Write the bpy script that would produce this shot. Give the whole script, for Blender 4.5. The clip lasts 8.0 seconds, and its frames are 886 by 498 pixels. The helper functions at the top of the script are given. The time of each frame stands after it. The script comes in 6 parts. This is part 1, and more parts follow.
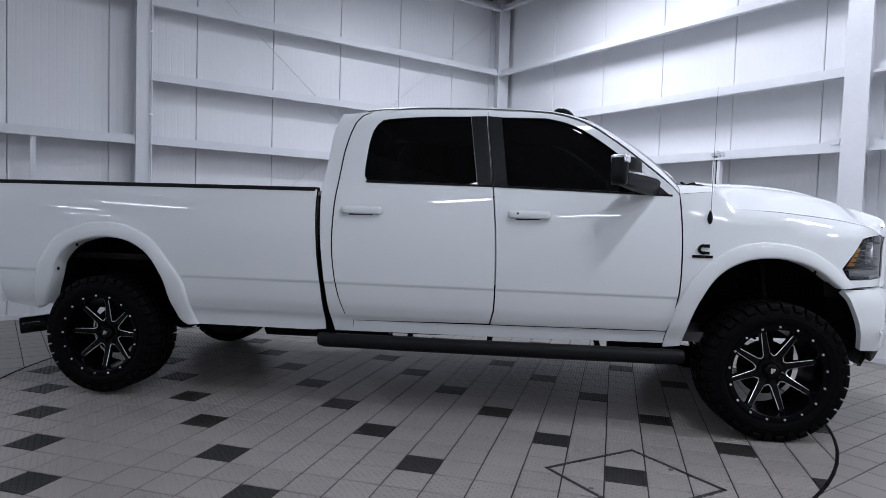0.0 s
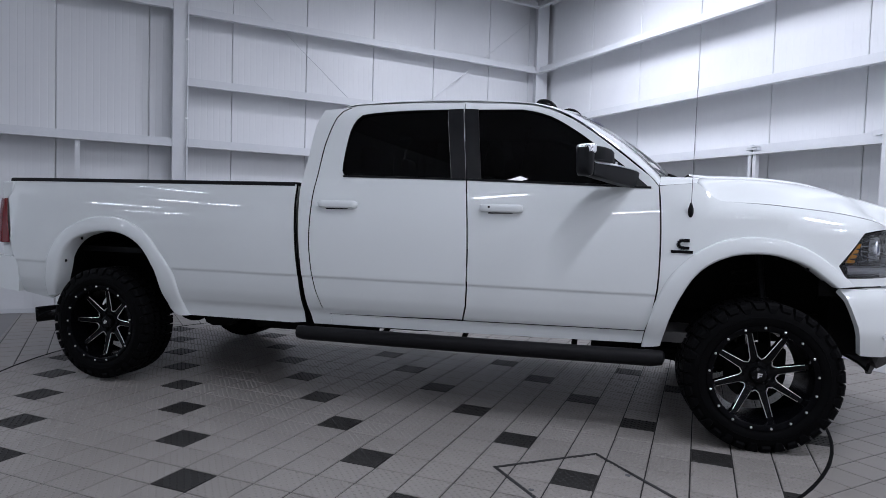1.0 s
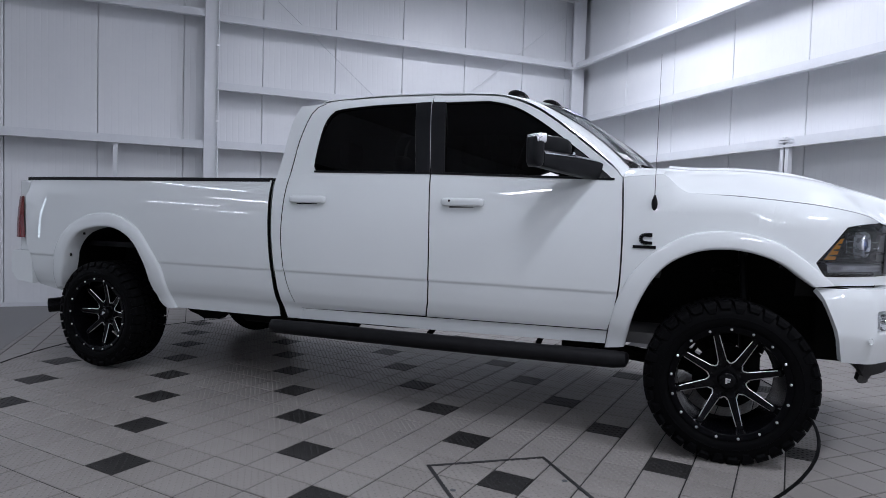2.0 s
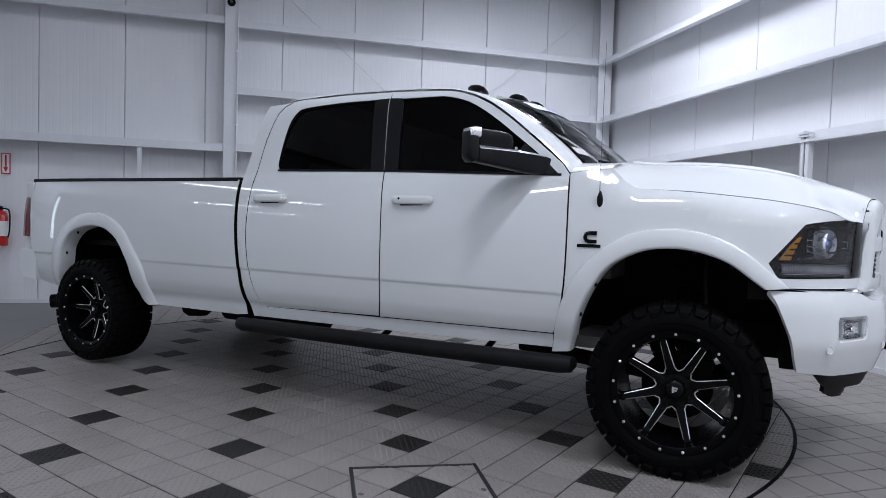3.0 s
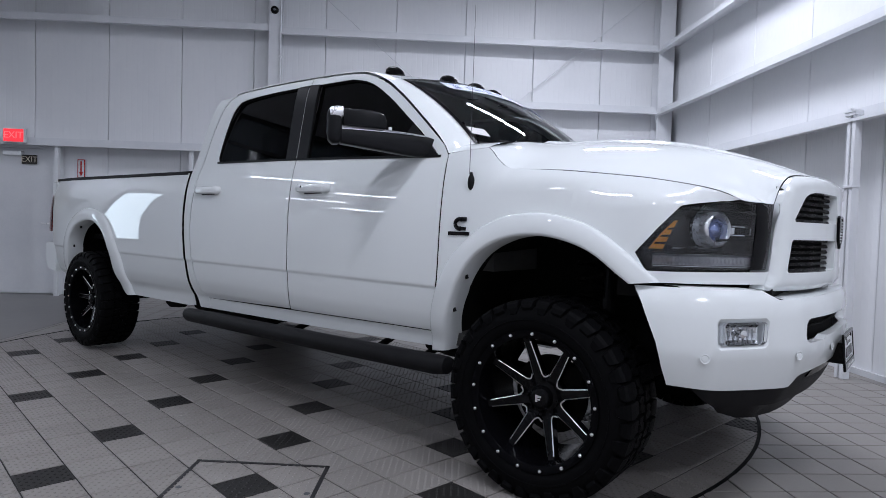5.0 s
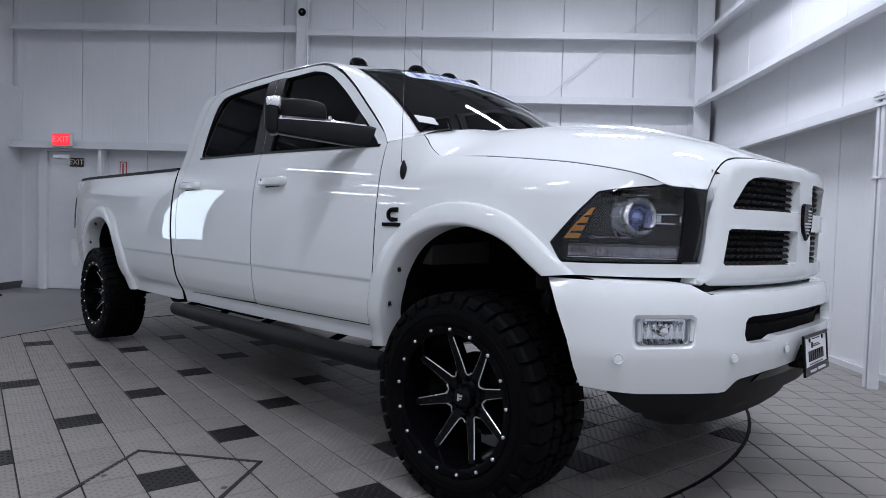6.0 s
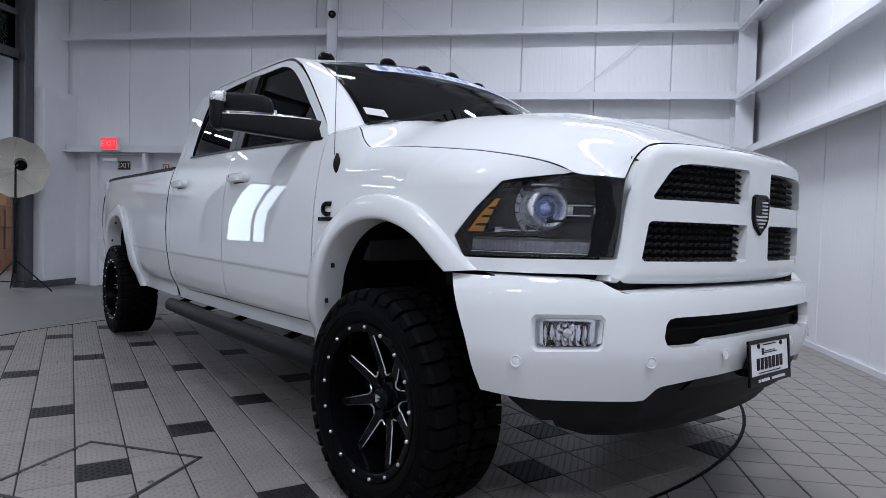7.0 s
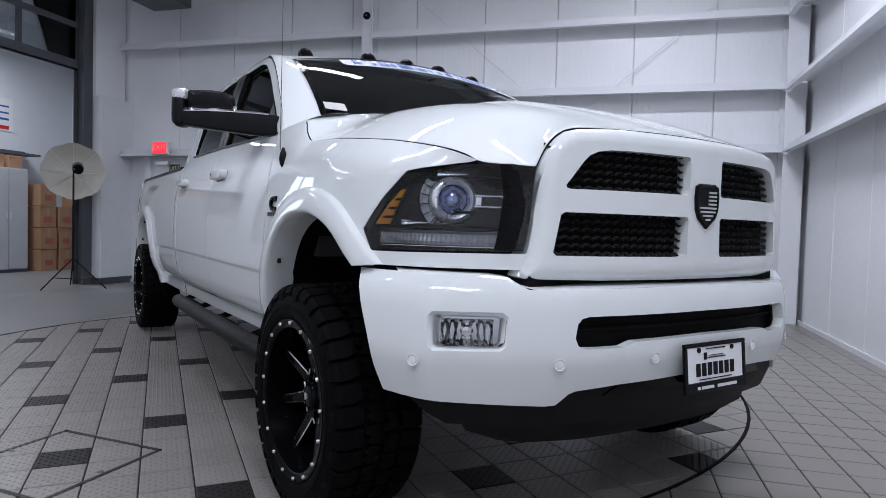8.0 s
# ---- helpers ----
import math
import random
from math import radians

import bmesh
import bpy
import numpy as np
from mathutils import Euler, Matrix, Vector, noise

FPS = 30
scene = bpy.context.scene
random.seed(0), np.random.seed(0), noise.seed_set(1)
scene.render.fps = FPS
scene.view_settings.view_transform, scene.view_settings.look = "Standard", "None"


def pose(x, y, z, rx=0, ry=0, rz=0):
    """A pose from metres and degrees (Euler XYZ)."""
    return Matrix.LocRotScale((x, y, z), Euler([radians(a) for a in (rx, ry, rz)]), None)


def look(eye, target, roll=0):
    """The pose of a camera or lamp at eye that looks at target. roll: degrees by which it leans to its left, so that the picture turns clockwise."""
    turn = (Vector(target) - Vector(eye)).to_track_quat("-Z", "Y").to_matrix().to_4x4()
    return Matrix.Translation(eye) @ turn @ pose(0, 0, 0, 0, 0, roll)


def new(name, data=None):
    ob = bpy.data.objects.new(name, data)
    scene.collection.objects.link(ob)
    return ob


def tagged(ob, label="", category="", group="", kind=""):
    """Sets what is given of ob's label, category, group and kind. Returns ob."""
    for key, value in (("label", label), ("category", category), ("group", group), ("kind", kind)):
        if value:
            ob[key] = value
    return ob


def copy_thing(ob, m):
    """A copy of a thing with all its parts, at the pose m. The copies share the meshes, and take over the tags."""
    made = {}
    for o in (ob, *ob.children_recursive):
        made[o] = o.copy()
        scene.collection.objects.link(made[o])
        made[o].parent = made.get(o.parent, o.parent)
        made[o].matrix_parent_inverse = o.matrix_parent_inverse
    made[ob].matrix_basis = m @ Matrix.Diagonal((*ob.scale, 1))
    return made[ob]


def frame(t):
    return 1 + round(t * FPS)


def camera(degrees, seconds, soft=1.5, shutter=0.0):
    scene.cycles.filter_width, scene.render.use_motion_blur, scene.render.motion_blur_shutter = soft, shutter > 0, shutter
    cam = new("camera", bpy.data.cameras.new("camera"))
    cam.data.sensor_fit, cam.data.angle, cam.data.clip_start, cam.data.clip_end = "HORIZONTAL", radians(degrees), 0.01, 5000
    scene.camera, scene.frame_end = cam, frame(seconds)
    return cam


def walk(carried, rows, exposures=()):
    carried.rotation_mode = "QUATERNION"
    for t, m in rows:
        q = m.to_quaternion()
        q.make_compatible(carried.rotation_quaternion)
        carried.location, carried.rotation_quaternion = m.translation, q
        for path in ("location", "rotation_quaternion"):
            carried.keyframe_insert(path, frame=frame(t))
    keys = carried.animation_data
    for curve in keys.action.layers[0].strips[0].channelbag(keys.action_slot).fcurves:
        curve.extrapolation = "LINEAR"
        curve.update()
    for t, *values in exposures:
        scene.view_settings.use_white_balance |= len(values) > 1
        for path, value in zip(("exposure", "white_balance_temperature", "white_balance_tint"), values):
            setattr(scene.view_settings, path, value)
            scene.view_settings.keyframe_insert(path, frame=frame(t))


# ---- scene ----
# ---- camera: path in metres; x along the truck, origin on the floor under the rear axle ----
cam = camera(70.3, 8.0, soft=0.5)
PATH = [
    (0, (2.788, -4.903, 1.247), (2.548, -2.920, 1.153), 1.8),
    (0.5, (3.106, -4.836, 1.23), (2.744, -2.871, 1.137), 1.8),
    (1, (3.415, -4.743, 1.205), (2.938, -2.803, 1.116), 1.8),
    (1.5, (3.741, -4.621, 1.182), (3.143, -2.715, 1.094), 1.8),
    (3, (4.631, -4.132, 1.164), (3.736, -2.346, 1.082), 1.8),
    (3.5, (4.902, -3.923, 1.143), (3.915, -2.185, 1.063), 1.8),
    (4, (5.159, -3.701, 1.13), (4.084, -2.016, 1.053), 1.8),
    (4.5, (5.377, -3.481, 1.122), (4.217, -1.854, 1.047), 1.8),
    (6, (5.953, -2.772, 1.074), (4.545, -1.353, 1.001), 1.7),
    (6.5, (6.111, -2.529, 1.068), (4.629, -1.188, 0.996), 1.7),
    (7, (6.252, -2.278, 1.058), (4.697, -1.022, 0.986), 1.7),
    (7.5, (6.368, -2.048, 1.049), (4.746, -0.880, 0.976), 1.6),
    (8, (6.48, -1.810, 1.044), (4.794, -0.736, 0.971), 1.6),
]
EXPOSURES = [(0, 0.0, 6500, 10), (8, 0.0, 6500, 10)]
walk(cam, [(t, look(eye, target, roll)) for t, eye, target, roll in PATH], EXPOSURES)

# ---- world and light ----
ROOM = Matrix.Translation((2.36, 5.532, 0)) @ Matrix.Rotation(radians(41.9), 4, "Z")
# in the room's own frame x runs along the north wall, y is positive behind it, so the hall lies at x < 0, y < 0


def room_pose(u, v, z=0.0, turn=0.0):
    """A pose in the hall: u along the north wall (0 at the corner), v into the hall."""
    return ROOM @ pose(u, -v, z, 0, 0, turn)


world = bpy.data.worlds.new("hall_world")
scene.world = world
world.use_nodes = True
world.node_tree.nodes["Background"].inputs[0].default_value = (0.75, 0.82, 1.0, 1)
world.node_tree.nodes["Background"].inputs[1].default_value = 0.3
# ---- materials ----
def material(name, base, rough=0.5, metal=0.0, coat=0.0, spec=0.5):
    m = bpy.data.materials.new(name)
    m.use_nodes = True
    b = m.node_tree.nodes["Principled BSDF"]
    b.inputs["Base Color"].default_value = (*base, 1)
    b.inputs["Roughness"].default_value = rough
    b.inputs["Metallic"].default_value = metal
    b.inputs["Coat Weight"].default_value = coat
    b.inputs["Coat Roughness"].default_value = 0.015
    b.inputs["Coat IOR"].default_value = 1.58
    b.inputs["Specular IOR Level"].default_value = spec
    return m


def node(m, kind, **values):
    n = m.node_tree.nodes.new(kind)
    for key, value in values.items():
        n.inputs[key.replace("_", " ")].default_value = value
    return n


def join(m, a, out, b, into):
    m.node_tree.links.new(a.outputs[out], b.inputs[into])


def varied(name, low, high, scale, rough=0.5, rough_span=0.1, metal=0.0, coat=0.0, bump=0.0, bump_scale=200.0, spec=0.5, stretch=(1, 1, 1), per_piece=0.0, bump_detail=3.0):
    """A surface whose colour and gloss vary at two scales, with a fine relief."""
    m = material(name, low, rough, metal, coat, spec)
    b = m.node_tree.nodes["Principled BSDF"]
    tex = m.node_tree.nodes.new("ShaderNodeTexCoord")
    mapping = m.node_tree.nodes.new("ShaderNodeMapping")
    mapping.inputs["Scale"].default_value = stretch
    join(m, tex, "Object", mapping, "Vector")
    broad = node(m, "ShaderNodeTexNoise", Scale=scale, Detail=6.0, Roughness=0.6)
    join(m, mapping, "Vector", broad, "Vector")
    fine = node(m, "ShaderNodeTexNoise", Scale=scale * 14, Detail=3.0)
    join(m, mapping, "Vector", fine, "Vector")
    add = m.node_tree.nodes.new("ShaderNodeMath")
    add.operation = "MULTIPLY_ADD"
    add.inputs[1].default_value = 0.3
    join(m, fine, "Fac", add, 0)
    join(m, broad, "Fac", add, 2)
    fac = add
    if per_piece:
        info = m.node_tree.nodes.new("ShaderNodeObjectInfo")
        more = m.node_tree.nodes.new("ShaderNodeMath")
        more.operation = "MULTIPLY_ADD"
        more.inputs[1].default_value = per_piece
        join(m, info, "Random", more, 0)
        join(m, add, "Value", more, 2)
        fac = more
    ramp = m.node_tree.nodes.new("ShaderNodeMapRange")
    ramp.inputs["From Min"].default_value = 0.35
    ramp.inputs["From Max"].default_value = 0.95 + per_piece
    join(m, fac, "Value", ramp, "Value")
    mix = m.node_tree.nodes.new("ShaderNodeMix")
    mix.data_type = "RGBA"
    mix.inputs["A"].default_value = (*low, 1)
    mix.inputs["B"].default_value = (*high, 1)
    join(m, ramp, "Result", mix, "Factor")
    join(m, mix, "Result", b, "Base Color")
    gloss = m.node_tree.nodes.new("ShaderNodeMapRange")
    gloss.inputs["To Min"].default_value = max(0.02, rough - rough_span)
    gloss.inputs["To Max"].default_value = rough + rough_span
    join(m, broad, "Fac", gloss, "Value")
    join(m, gloss, "Result", b, "Roughness")
    if bump:
        grain = node(m, "ShaderNodeTexNoise", Scale=bump_scale, Detail=bump_detail)
        join(m, mapping, "Vector", grain, "Vector")
        relief = node(m, "ShaderNodeBump", Strength=bump, Distance=0.004)
        join(m, grain, "Fac", relief, "Height")
        join(m, relief, "Normal", b, "Normal")
        if coat:
            join(m, relief, "Normal", b, "Coat Normal")
    return m


def lamp_surface(name, colour, strength):
    m = bpy.data.materials.new(name)
    m.use_nodes = True
    b = m.node_tree.nodes["Principled BSDF"]
    b.inputs["Base Color"].default_value = (*[0.5 * c for c in colour], 1)
    b.inputs["Emission Color"].default_value = (*colour, 1)
    b.inputs["Emission Strength"].default_value = strength
    return m


def clear_glass(name, tint, rough=0.0, ior=1.45):
    """A thin pane: it lets light through, tinted, and mirrors by Fresnel."""
    m = bpy.data.materials.new(name)
    m.use_nodes = True
    tree = m.node_tree
    tree.nodes.remove(tree.nodes["Principled BSDF"])
    clear = tree.nodes.new("ShaderNodeBsdfTransparent")
    clear.inputs["Color"].default_value = (*tint, 1)
    gloss = tree.nodes.new("ShaderNodeBsdfGlossy")
    gloss.inputs["Roughness"].default_value = rough
    edge = tree.nodes.new("ShaderNodeFresnel")
    edge.inputs["IOR"].default_value = ior
    mix = tree.nodes.new("ShaderNodeMixShader")
    join(m, edge, "Fac", mix, 0)
    join(m, clear, "BSDF", mix, 1)
    join(m, gloss, "BSDF", mix, 2)
    join(m, mix, "Shader", tree.nodes["Material Output"], "Surface")
    return m


paint = varied("white_car_paint", (0.755, 0.785, 0.785), (0.765, 0.795, 0.795), 1.5, 0.6, 0.01, coat=1.0, spec=0.0, bump=0.22, bump_scale=1.7, bump_detail=0.0)
black_plastic = varied("black_textured_plastic", (0.007, 0.007, 0.008), (0.013, 0.013, 0.014), 12.0, 0.5, 0.08, bump=0.15, bump_scale=500, spec=0.12)
gloss_black = varied("gloss_black", (0.0025, 0.0025, 0.003), (0.005, 0.005, 0.006), 6.0, 0.12, 0.03, spec=0.14)
rim_black = varied("black_wheel_lacquer", (0.0015, 0.0015, 0.002), (0.003, 0.003, 0.004), 6.0, 0.22, 0.04, spec=0.06)
satin_black = varied("satin_black_trim", (0.006, 0.0063, 0.0075), (0.011, 0.0115, 0.013), 9.0, 0.36, 0.05, spec=0.16)
# for the underbody, and painted into panel gaps as shade
shadow_black = varied("black_underbody_and_shade", (0.003, 0.003, 0.003), (0.007, 0.0065, 0.006), 6.0, 0.85, 0.1, spec=0.15)
rubber = varied("tyre_rubber", (0.002, 0.002, 0.0024), (0.0035, 0.0035, 0.004), 10.0, 0.6, 0.1, bump=0.2, bump_scale=350, spec=0.05)
milled = varied("milled_aluminium", (0.86, 0.87, 0.89), (0.95, 0.95, 0.96), 40.0, 0.3, 0.08, metal=1.0)
chrome = varied("chrome", (0.82, 0.83, 0.85), (0.9, 0.9, 0.9), 20.0, 0.06, 0.02, metal=1.0)
steel_white = varied("white_painted_steel", (0.66, 0.68, 0.71), (0.76, 0.77, 0.79), 2.5, 0.42, 0.08, bump=0.05, bump_scale=90)
panel_white = varied("white_wall_panel", (0.74, 0.755, 0.78), (0.80, 0.81, 0.825), 1.3, 0.36, 0.08, bump=0.04, bump_scale=60)
tile_light = varied("grey_quarry_tile", (0.205, 0.190, 0.176), (0.275, 0.257, 0.240), 3.5, 0.38, 0.12, bump=0.12, bump_scale=140, per_piece=0.35)
tile_dark = varied("charcoal_quarry_tile", (0.012, 0.0115, 0.0115), (0.024, 0.023, 0.022), 3.5, 0.45, 0.12, spec=0.25, bump=0.12, bump_scale=140, per_piece=0.35)
grout = varied("dark_grout", (0.010, 0.010, 0.010), (0.022, 0.021, 0.020), 9.0, 0.8, 0.1, bump=0.2, bump_scale=160)
concrete = varied("sealed_grey_floor", (0.17, 0.167, 0.164), (0.225, 0.221, 0.217), 1.2, 0.45, 0.12, bump=0.06, bump_scale=80)
tinted = clear_glass("dark_tinted_glass", (0.006, 0.007, 0.008), ior=1.36)
screen_glass = clear_glass("windscreen_glass", (0.86, 0.93, 0.90))
lens_glass = clear_glass("lamp_lens", (0.92, 0.94, 0.96), ior=1.62)
amber = material("amber_reflector", (1.0, 0.40, 0.008), 0.45, coat=0.5)
red_lens = material("red_lamp_lens", (0.16, 0.004, 0.008), 0.2, coat=0.6, spec=0.2)
# ---- building tools ----
def thing(name, m=None, label="", category="", group="", kind=""):
    ob = new(name)
    ob.empty_display_size = 0.1
    if m is not None:
        ob.matrix_basis = m
    return tagged(ob, label, category, group, kind)


def part(name, bm, mat, parent=None, label="", smooth=0.0, bevel=0.0, m=None):
    """Links a bmesh as one mesh object under a thing or part. smooth: degrees below which edges are shaded smooth."""
    me = bpy.data.meshes.new(name)
    bmesh.ops.recalc_face_normals(bm, faces=bm.faces)
    bm.to_mesh(me)
    bm.free()
    for one in mat if isinstance(mat, (list, tuple)) else [mat]:
        me.materials.append(one)
    ob = new(name, me)
    if parent:
        ob.parent = parent
    if m is not None:
        ob.matrix_basis = m
    if smooth:
        me.shade_smooth()
        me.set_sharp_from_angle(angle=radians(smooth))
    if bevel:
        mod = ob.modifiers.new("edge", "BEVEL")
        mod.width, mod.segments, mod.limit_method, mod.angle_limit = bevel, 2, "ANGLE", radians(40)
    return tagged(ob, label)


def box(bm, lo, hi, turn=None):
    c = [(a + b) / 2 for a, b in zip(lo, hi)]
    s = [abs(b - a) for a, b in zip(lo, hi)]
    m = Matrix.Translation(c) @ (turn or Matrix()) @ Matrix.Diagonal((*s, 1))
    bmesh.ops.create_cube(bm, size=1, matrix=m)
    return bm


def boxes(*pairs):
    bm = bmesh.new()
    for lo, hi in pairs:
        box(bm, lo, hi)
    return bm


def rod(bm, a, b, r, seg=12, r2=None):
    a, b = Vector(a), Vector(b)
    d = b - a
    m = Matrix.Translation((a + b) / 2) @ d.to_track_quat("Z", "Y").to_matrix().to_4x4()
    bmesh.ops.create_cone(bm, cap_ends=True, segments=seg, radius1=r, radius2=r if r2 is None else r2, depth=d.length, matrix=m)
    return bm


def tube(points, r, seg=8):
    """A round tube along points."""
    rows = []
    p = [Vector(q) for q in points]
    for i, q in enumerate(p):
        d = (p[min(i + 1, len(p) - 1)] - p[max(i - 1, 0)]).normalized()
        side = d.cross(Vector((0, 0, 1))) if abs(d.z) < 0.9 else d.cross(Vector((1, 0, 0)))
        side.normalize()
        up = side.cross(d)
        rows.append([q + side * (r * math.cos(a)) + up * (r * math.sin(a)) for a in np.linspace(0, 2 * math.pi, seg, endpoint=False)])
    return lofted(rows, closed=True, caps=True)


def spline(points, n):
    """n points evenly spaced along a Catmull-Rom curve through points."""
    p = [np.array(q, float) for q in points]
    p = [2 * p[0] - p[1], *p, 2 * p[-1] - p[-2]]
    out = []
    for i in range(1, len(p) - 2):
        for k in range(12):
            t = k / 12
            out.append(0.5 * (2 * p[i] + (p[i + 1] - p[i - 1]) * t + (2 * p[i - 1] - 5 * p[i] + 4 * p[i + 1] - p[i + 2]) * t**2
                              + (3 * p[i] - p[i - 1] - 3 * p[i + 1] + p[i + 2]) * t**3))
    out.append(p[-2])
    out = np.array(out)
    d = np.r_[0, np.cumsum(np.linalg.norm(np.diff(out, axis=0), axis=1))]
    s = np.linspace(0, d[-1], n)
    return np.stack([np.interp(s, d, out[:, k]) for k in range(out.shape[1])], 1)


class Curve1:
    """A smooth function through (x, y) pairs."""

    def __init__(self, *pairs):
        self.x = np.array([p[0] for p in pairs], float)
        self.y = np.array([p[1] for p in pairs], float)
        h = np.diff(self.x)
        d = np.diff(self.y) / h
        m = np.zeros(len(self.x))
        m[0], m[-1] = d[0], d[-1]
        for i in range(1, len(m) - 1):
            m[i] = 0 if d[i - 1] * d[i] <= 0 else 2 * d[i - 1] * d[i] / (d[i - 1] + d[i])
        self.m = m

    def __call__(self, v):
        v = min(max(v, self.x[0]), self.x[-1])
        i = min(max(int(np.searchsorted(self.x, v)) - 1, 0), len(self.x) - 2)
        h = self.x[i + 1] - self.x[i]
        t = (v - self.x[i]) / h
        return ((2 * t**3 - 3 * t**2 + 1) * self.y[i] + (t**3 - 2 * t**2 + t) * h * self.m[i]
                + (3 * t**2 - 2 * t**3) * self.y[i + 1] + (t**3 - t**2) * h * self.m[i + 1])


def lofted(rows, closed=False, caps=False):
    """A surface through rows of equally many points."""
    bm = bmesh.new()
    v = [[bm.verts.new(p) for p in row] for row in rows]
    n = len(v[0])
    for a, b in zip(v, v[1:]):
        for i in range(n if closed else n - 1):
            j = (i + 1) % n
            bm.faces.new((a[i], a[j], b[j], b[i]))
    if caps:
        bm.faces.new(v[0])
        bm.faces.new(list(reversed(v[-1])))
    return bm


def lathe(profile, seg, axis="Y", arc=None):
    """Turns a profile of (radius, along) about an axis through the origin."""
    rows = []
    for k in range(seg):
        a = 2 * math.pi * k / seg
        if axis == "Y":
            rows.append([(r * math.cos(a), h, r * math.sin(a)) for r, h in profile])
        else:
            rows.append([(r * math.cos(a), r * math.sin(a), h) for r, h in profile])
    rows.append(rows[0])
    bm = lofted(rows)
    bmesh.ops.remove_doubles(bm, verts=bm.verts, dist=1e-5)
    return bm


def sheet(name, outline, f, mat, parent, thick=0.012, step=0.07, holes=(), out=(0, -1, 0), label="", depth=None, cuts=((), ()), dark_rim=None):
    """A pressed panel: the outline (and its holes) in two parameters, laid on the surface f(a, b), with true normals and folded rims.
    depth: a vector along which the rims fold; the surface's own normal where it is not given."""
    bm = bmesh.new()
    loops = []
    for loop in (outline, *holes):
        vs = [bm.verts.new((p[0], p[1], 0)) for p in loop]
        for i in range(len(vs)):
            bm.edges.new((vs[i], vs[(i + 1) % len(vs)]))
        loops.append(loop)
    bmesh.ops.triangle_fill(bm, edges=bm.edges, use_beauty=True, use_dissolve=False, normal=(0, 0, 1))
    lo = np.min(outline, axis=0)
    hi = np.max(outline, axis=0)
    for k in (0, 1):
        no = Vector((1, 0, 0)) if k == 0 else Vector((0, 1, 0))
        c = math.ceil(lo[k] / step) * step
        while c < hi[k]:
            bmesh.ops.bisect_plane(bm, geom=bm.verts[:] + bm.edges[:] + bm.faces[:], plane_co=no * c, plane_no=no, dist=1e-5)
            c += step
        for c in cuts[k]:
            bmesh.ops.bisect_plane(bm, geom=bm.verts[:] + bm.edges[:] + bm.faces[:], plane_co=no * c, plane_no=no, dist=1e-5)
    bm.verts.ensure_lookup_table()
    out = Vector(out)

    def normal(a, b):
        e = 0.004
        n = (Vector(f(a + e, b)) - Vector(f(a - e, b))).cross(Vector(f(a, b + e)) - Vector(f(a, b - e)))
        n.normalize()
        return n if n.dot(out) > 0 else -n

    verts, normals, faces, sealed = [], [], [], set()
    index = {}
    for v in bm.verts:
        index[v] = len(verts)
        verts.append(Vector(f(v.co.x, v.co.y)))
        normals.append(normal(v.co.x, v.co.y))
    for face in bm.faces:
        loop = [index[v] for v in face.verts]
        a, b, c = (verts[i] for i in loop[:3])
        if (b - a).cross(c - a).dot(normals[loop[0]]) < 0:
            loop.reverse()
        faces.append(loop)
    for e in bm.edges:
        if len(e.link_faces) == 1:
            i, j = index[e.verts[0]], index[e.verts[1]]
            p, q = verts[i], verts[j]
            dp = Vector(depth) if depth else normals[i] * -thick
            dq = Vector(depth) if depth else normals[j] * -thick
            mid = sum((verts[index[v]] for v in e.link_faces[0].verts), Vector()) / len(e.link_faces[0].verts)
            rim = (q - p).cross(dp).normalized()
            if rim.dot((p + q) / 2 - mid) < 0:
                rim = -rim
            # past a thin painted lip the rim is black: gap shade put into colour
            lip = min(1.0, 0.004 / thick) if dark_rim else 1.0
            for t0, t1 in ((0.0, lip), (lip, 1.0)) if dark_rim else ((0.0, 1.0),):
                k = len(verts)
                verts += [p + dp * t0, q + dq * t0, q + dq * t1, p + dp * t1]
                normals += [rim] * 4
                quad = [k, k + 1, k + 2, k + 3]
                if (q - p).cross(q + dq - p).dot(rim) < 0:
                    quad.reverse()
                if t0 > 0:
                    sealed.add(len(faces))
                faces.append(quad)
    bm.free()
    me = bpy.data.meshes.new(name)
    me.from_pydata([tuple(v) for v in verts], [], faces)
    me.shade_smooth()
    me.normals_split_custom_set_from_vertices([tuple(n) for n in normals])
    me.materials.append(mat)
    # second slot holds the black that stands for shade in the gap
    if dark_rim:
        me.materials.append(dark_rim)
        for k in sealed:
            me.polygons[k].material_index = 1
    ob = new(name, me)
    if parent:
        ob.parent = parent
    return tagged(ob, label)
# ---- the hall ----
TILE, TILE_TURN, TILE_AT = 0.202, -8.28, (0.957, -1.381)


def hall_piece(name, bm, mat, label="", category="", smooth=0.0, bevel=0.0):
    """A piece of the setting, in the hall's frame (x along the north wall, y behind it)."""
    ob = part(name, bm, mat, None, label, smooth, bevel, m=ROOM.copy())
    return tagged(ob, "", category, "", "structure")


WALL_N, WALL_E, WALL_W, WALL_S, TOP = 0.25, 0.25, -9.7, -14.0, 6.4
PANEL = 0.975
ceiling_grey = varied("grey_roof_deck", (0.50, 0.51, 0.53), (0.60, 0.61, 0.63), 1.2, 0.6, 0.1)
dark_steel = varied("dark_grey_steel", (0.055, 0.06, 0.07), (0.085, 0.09, 0.10), 3.0, 0.45, 0.1, bump=0.05, bump_scale=80)
wall_labels = ("white insulated metal wall panels with fine ribs", "wall")
north = hall_piece("wall_north", boxes(((WALL_W - 0.12, WALL_N + 0.03, 0), (WALL_E + 0.3, WALL_N + 0.2, TOP))), panel_white, *wall_labels)
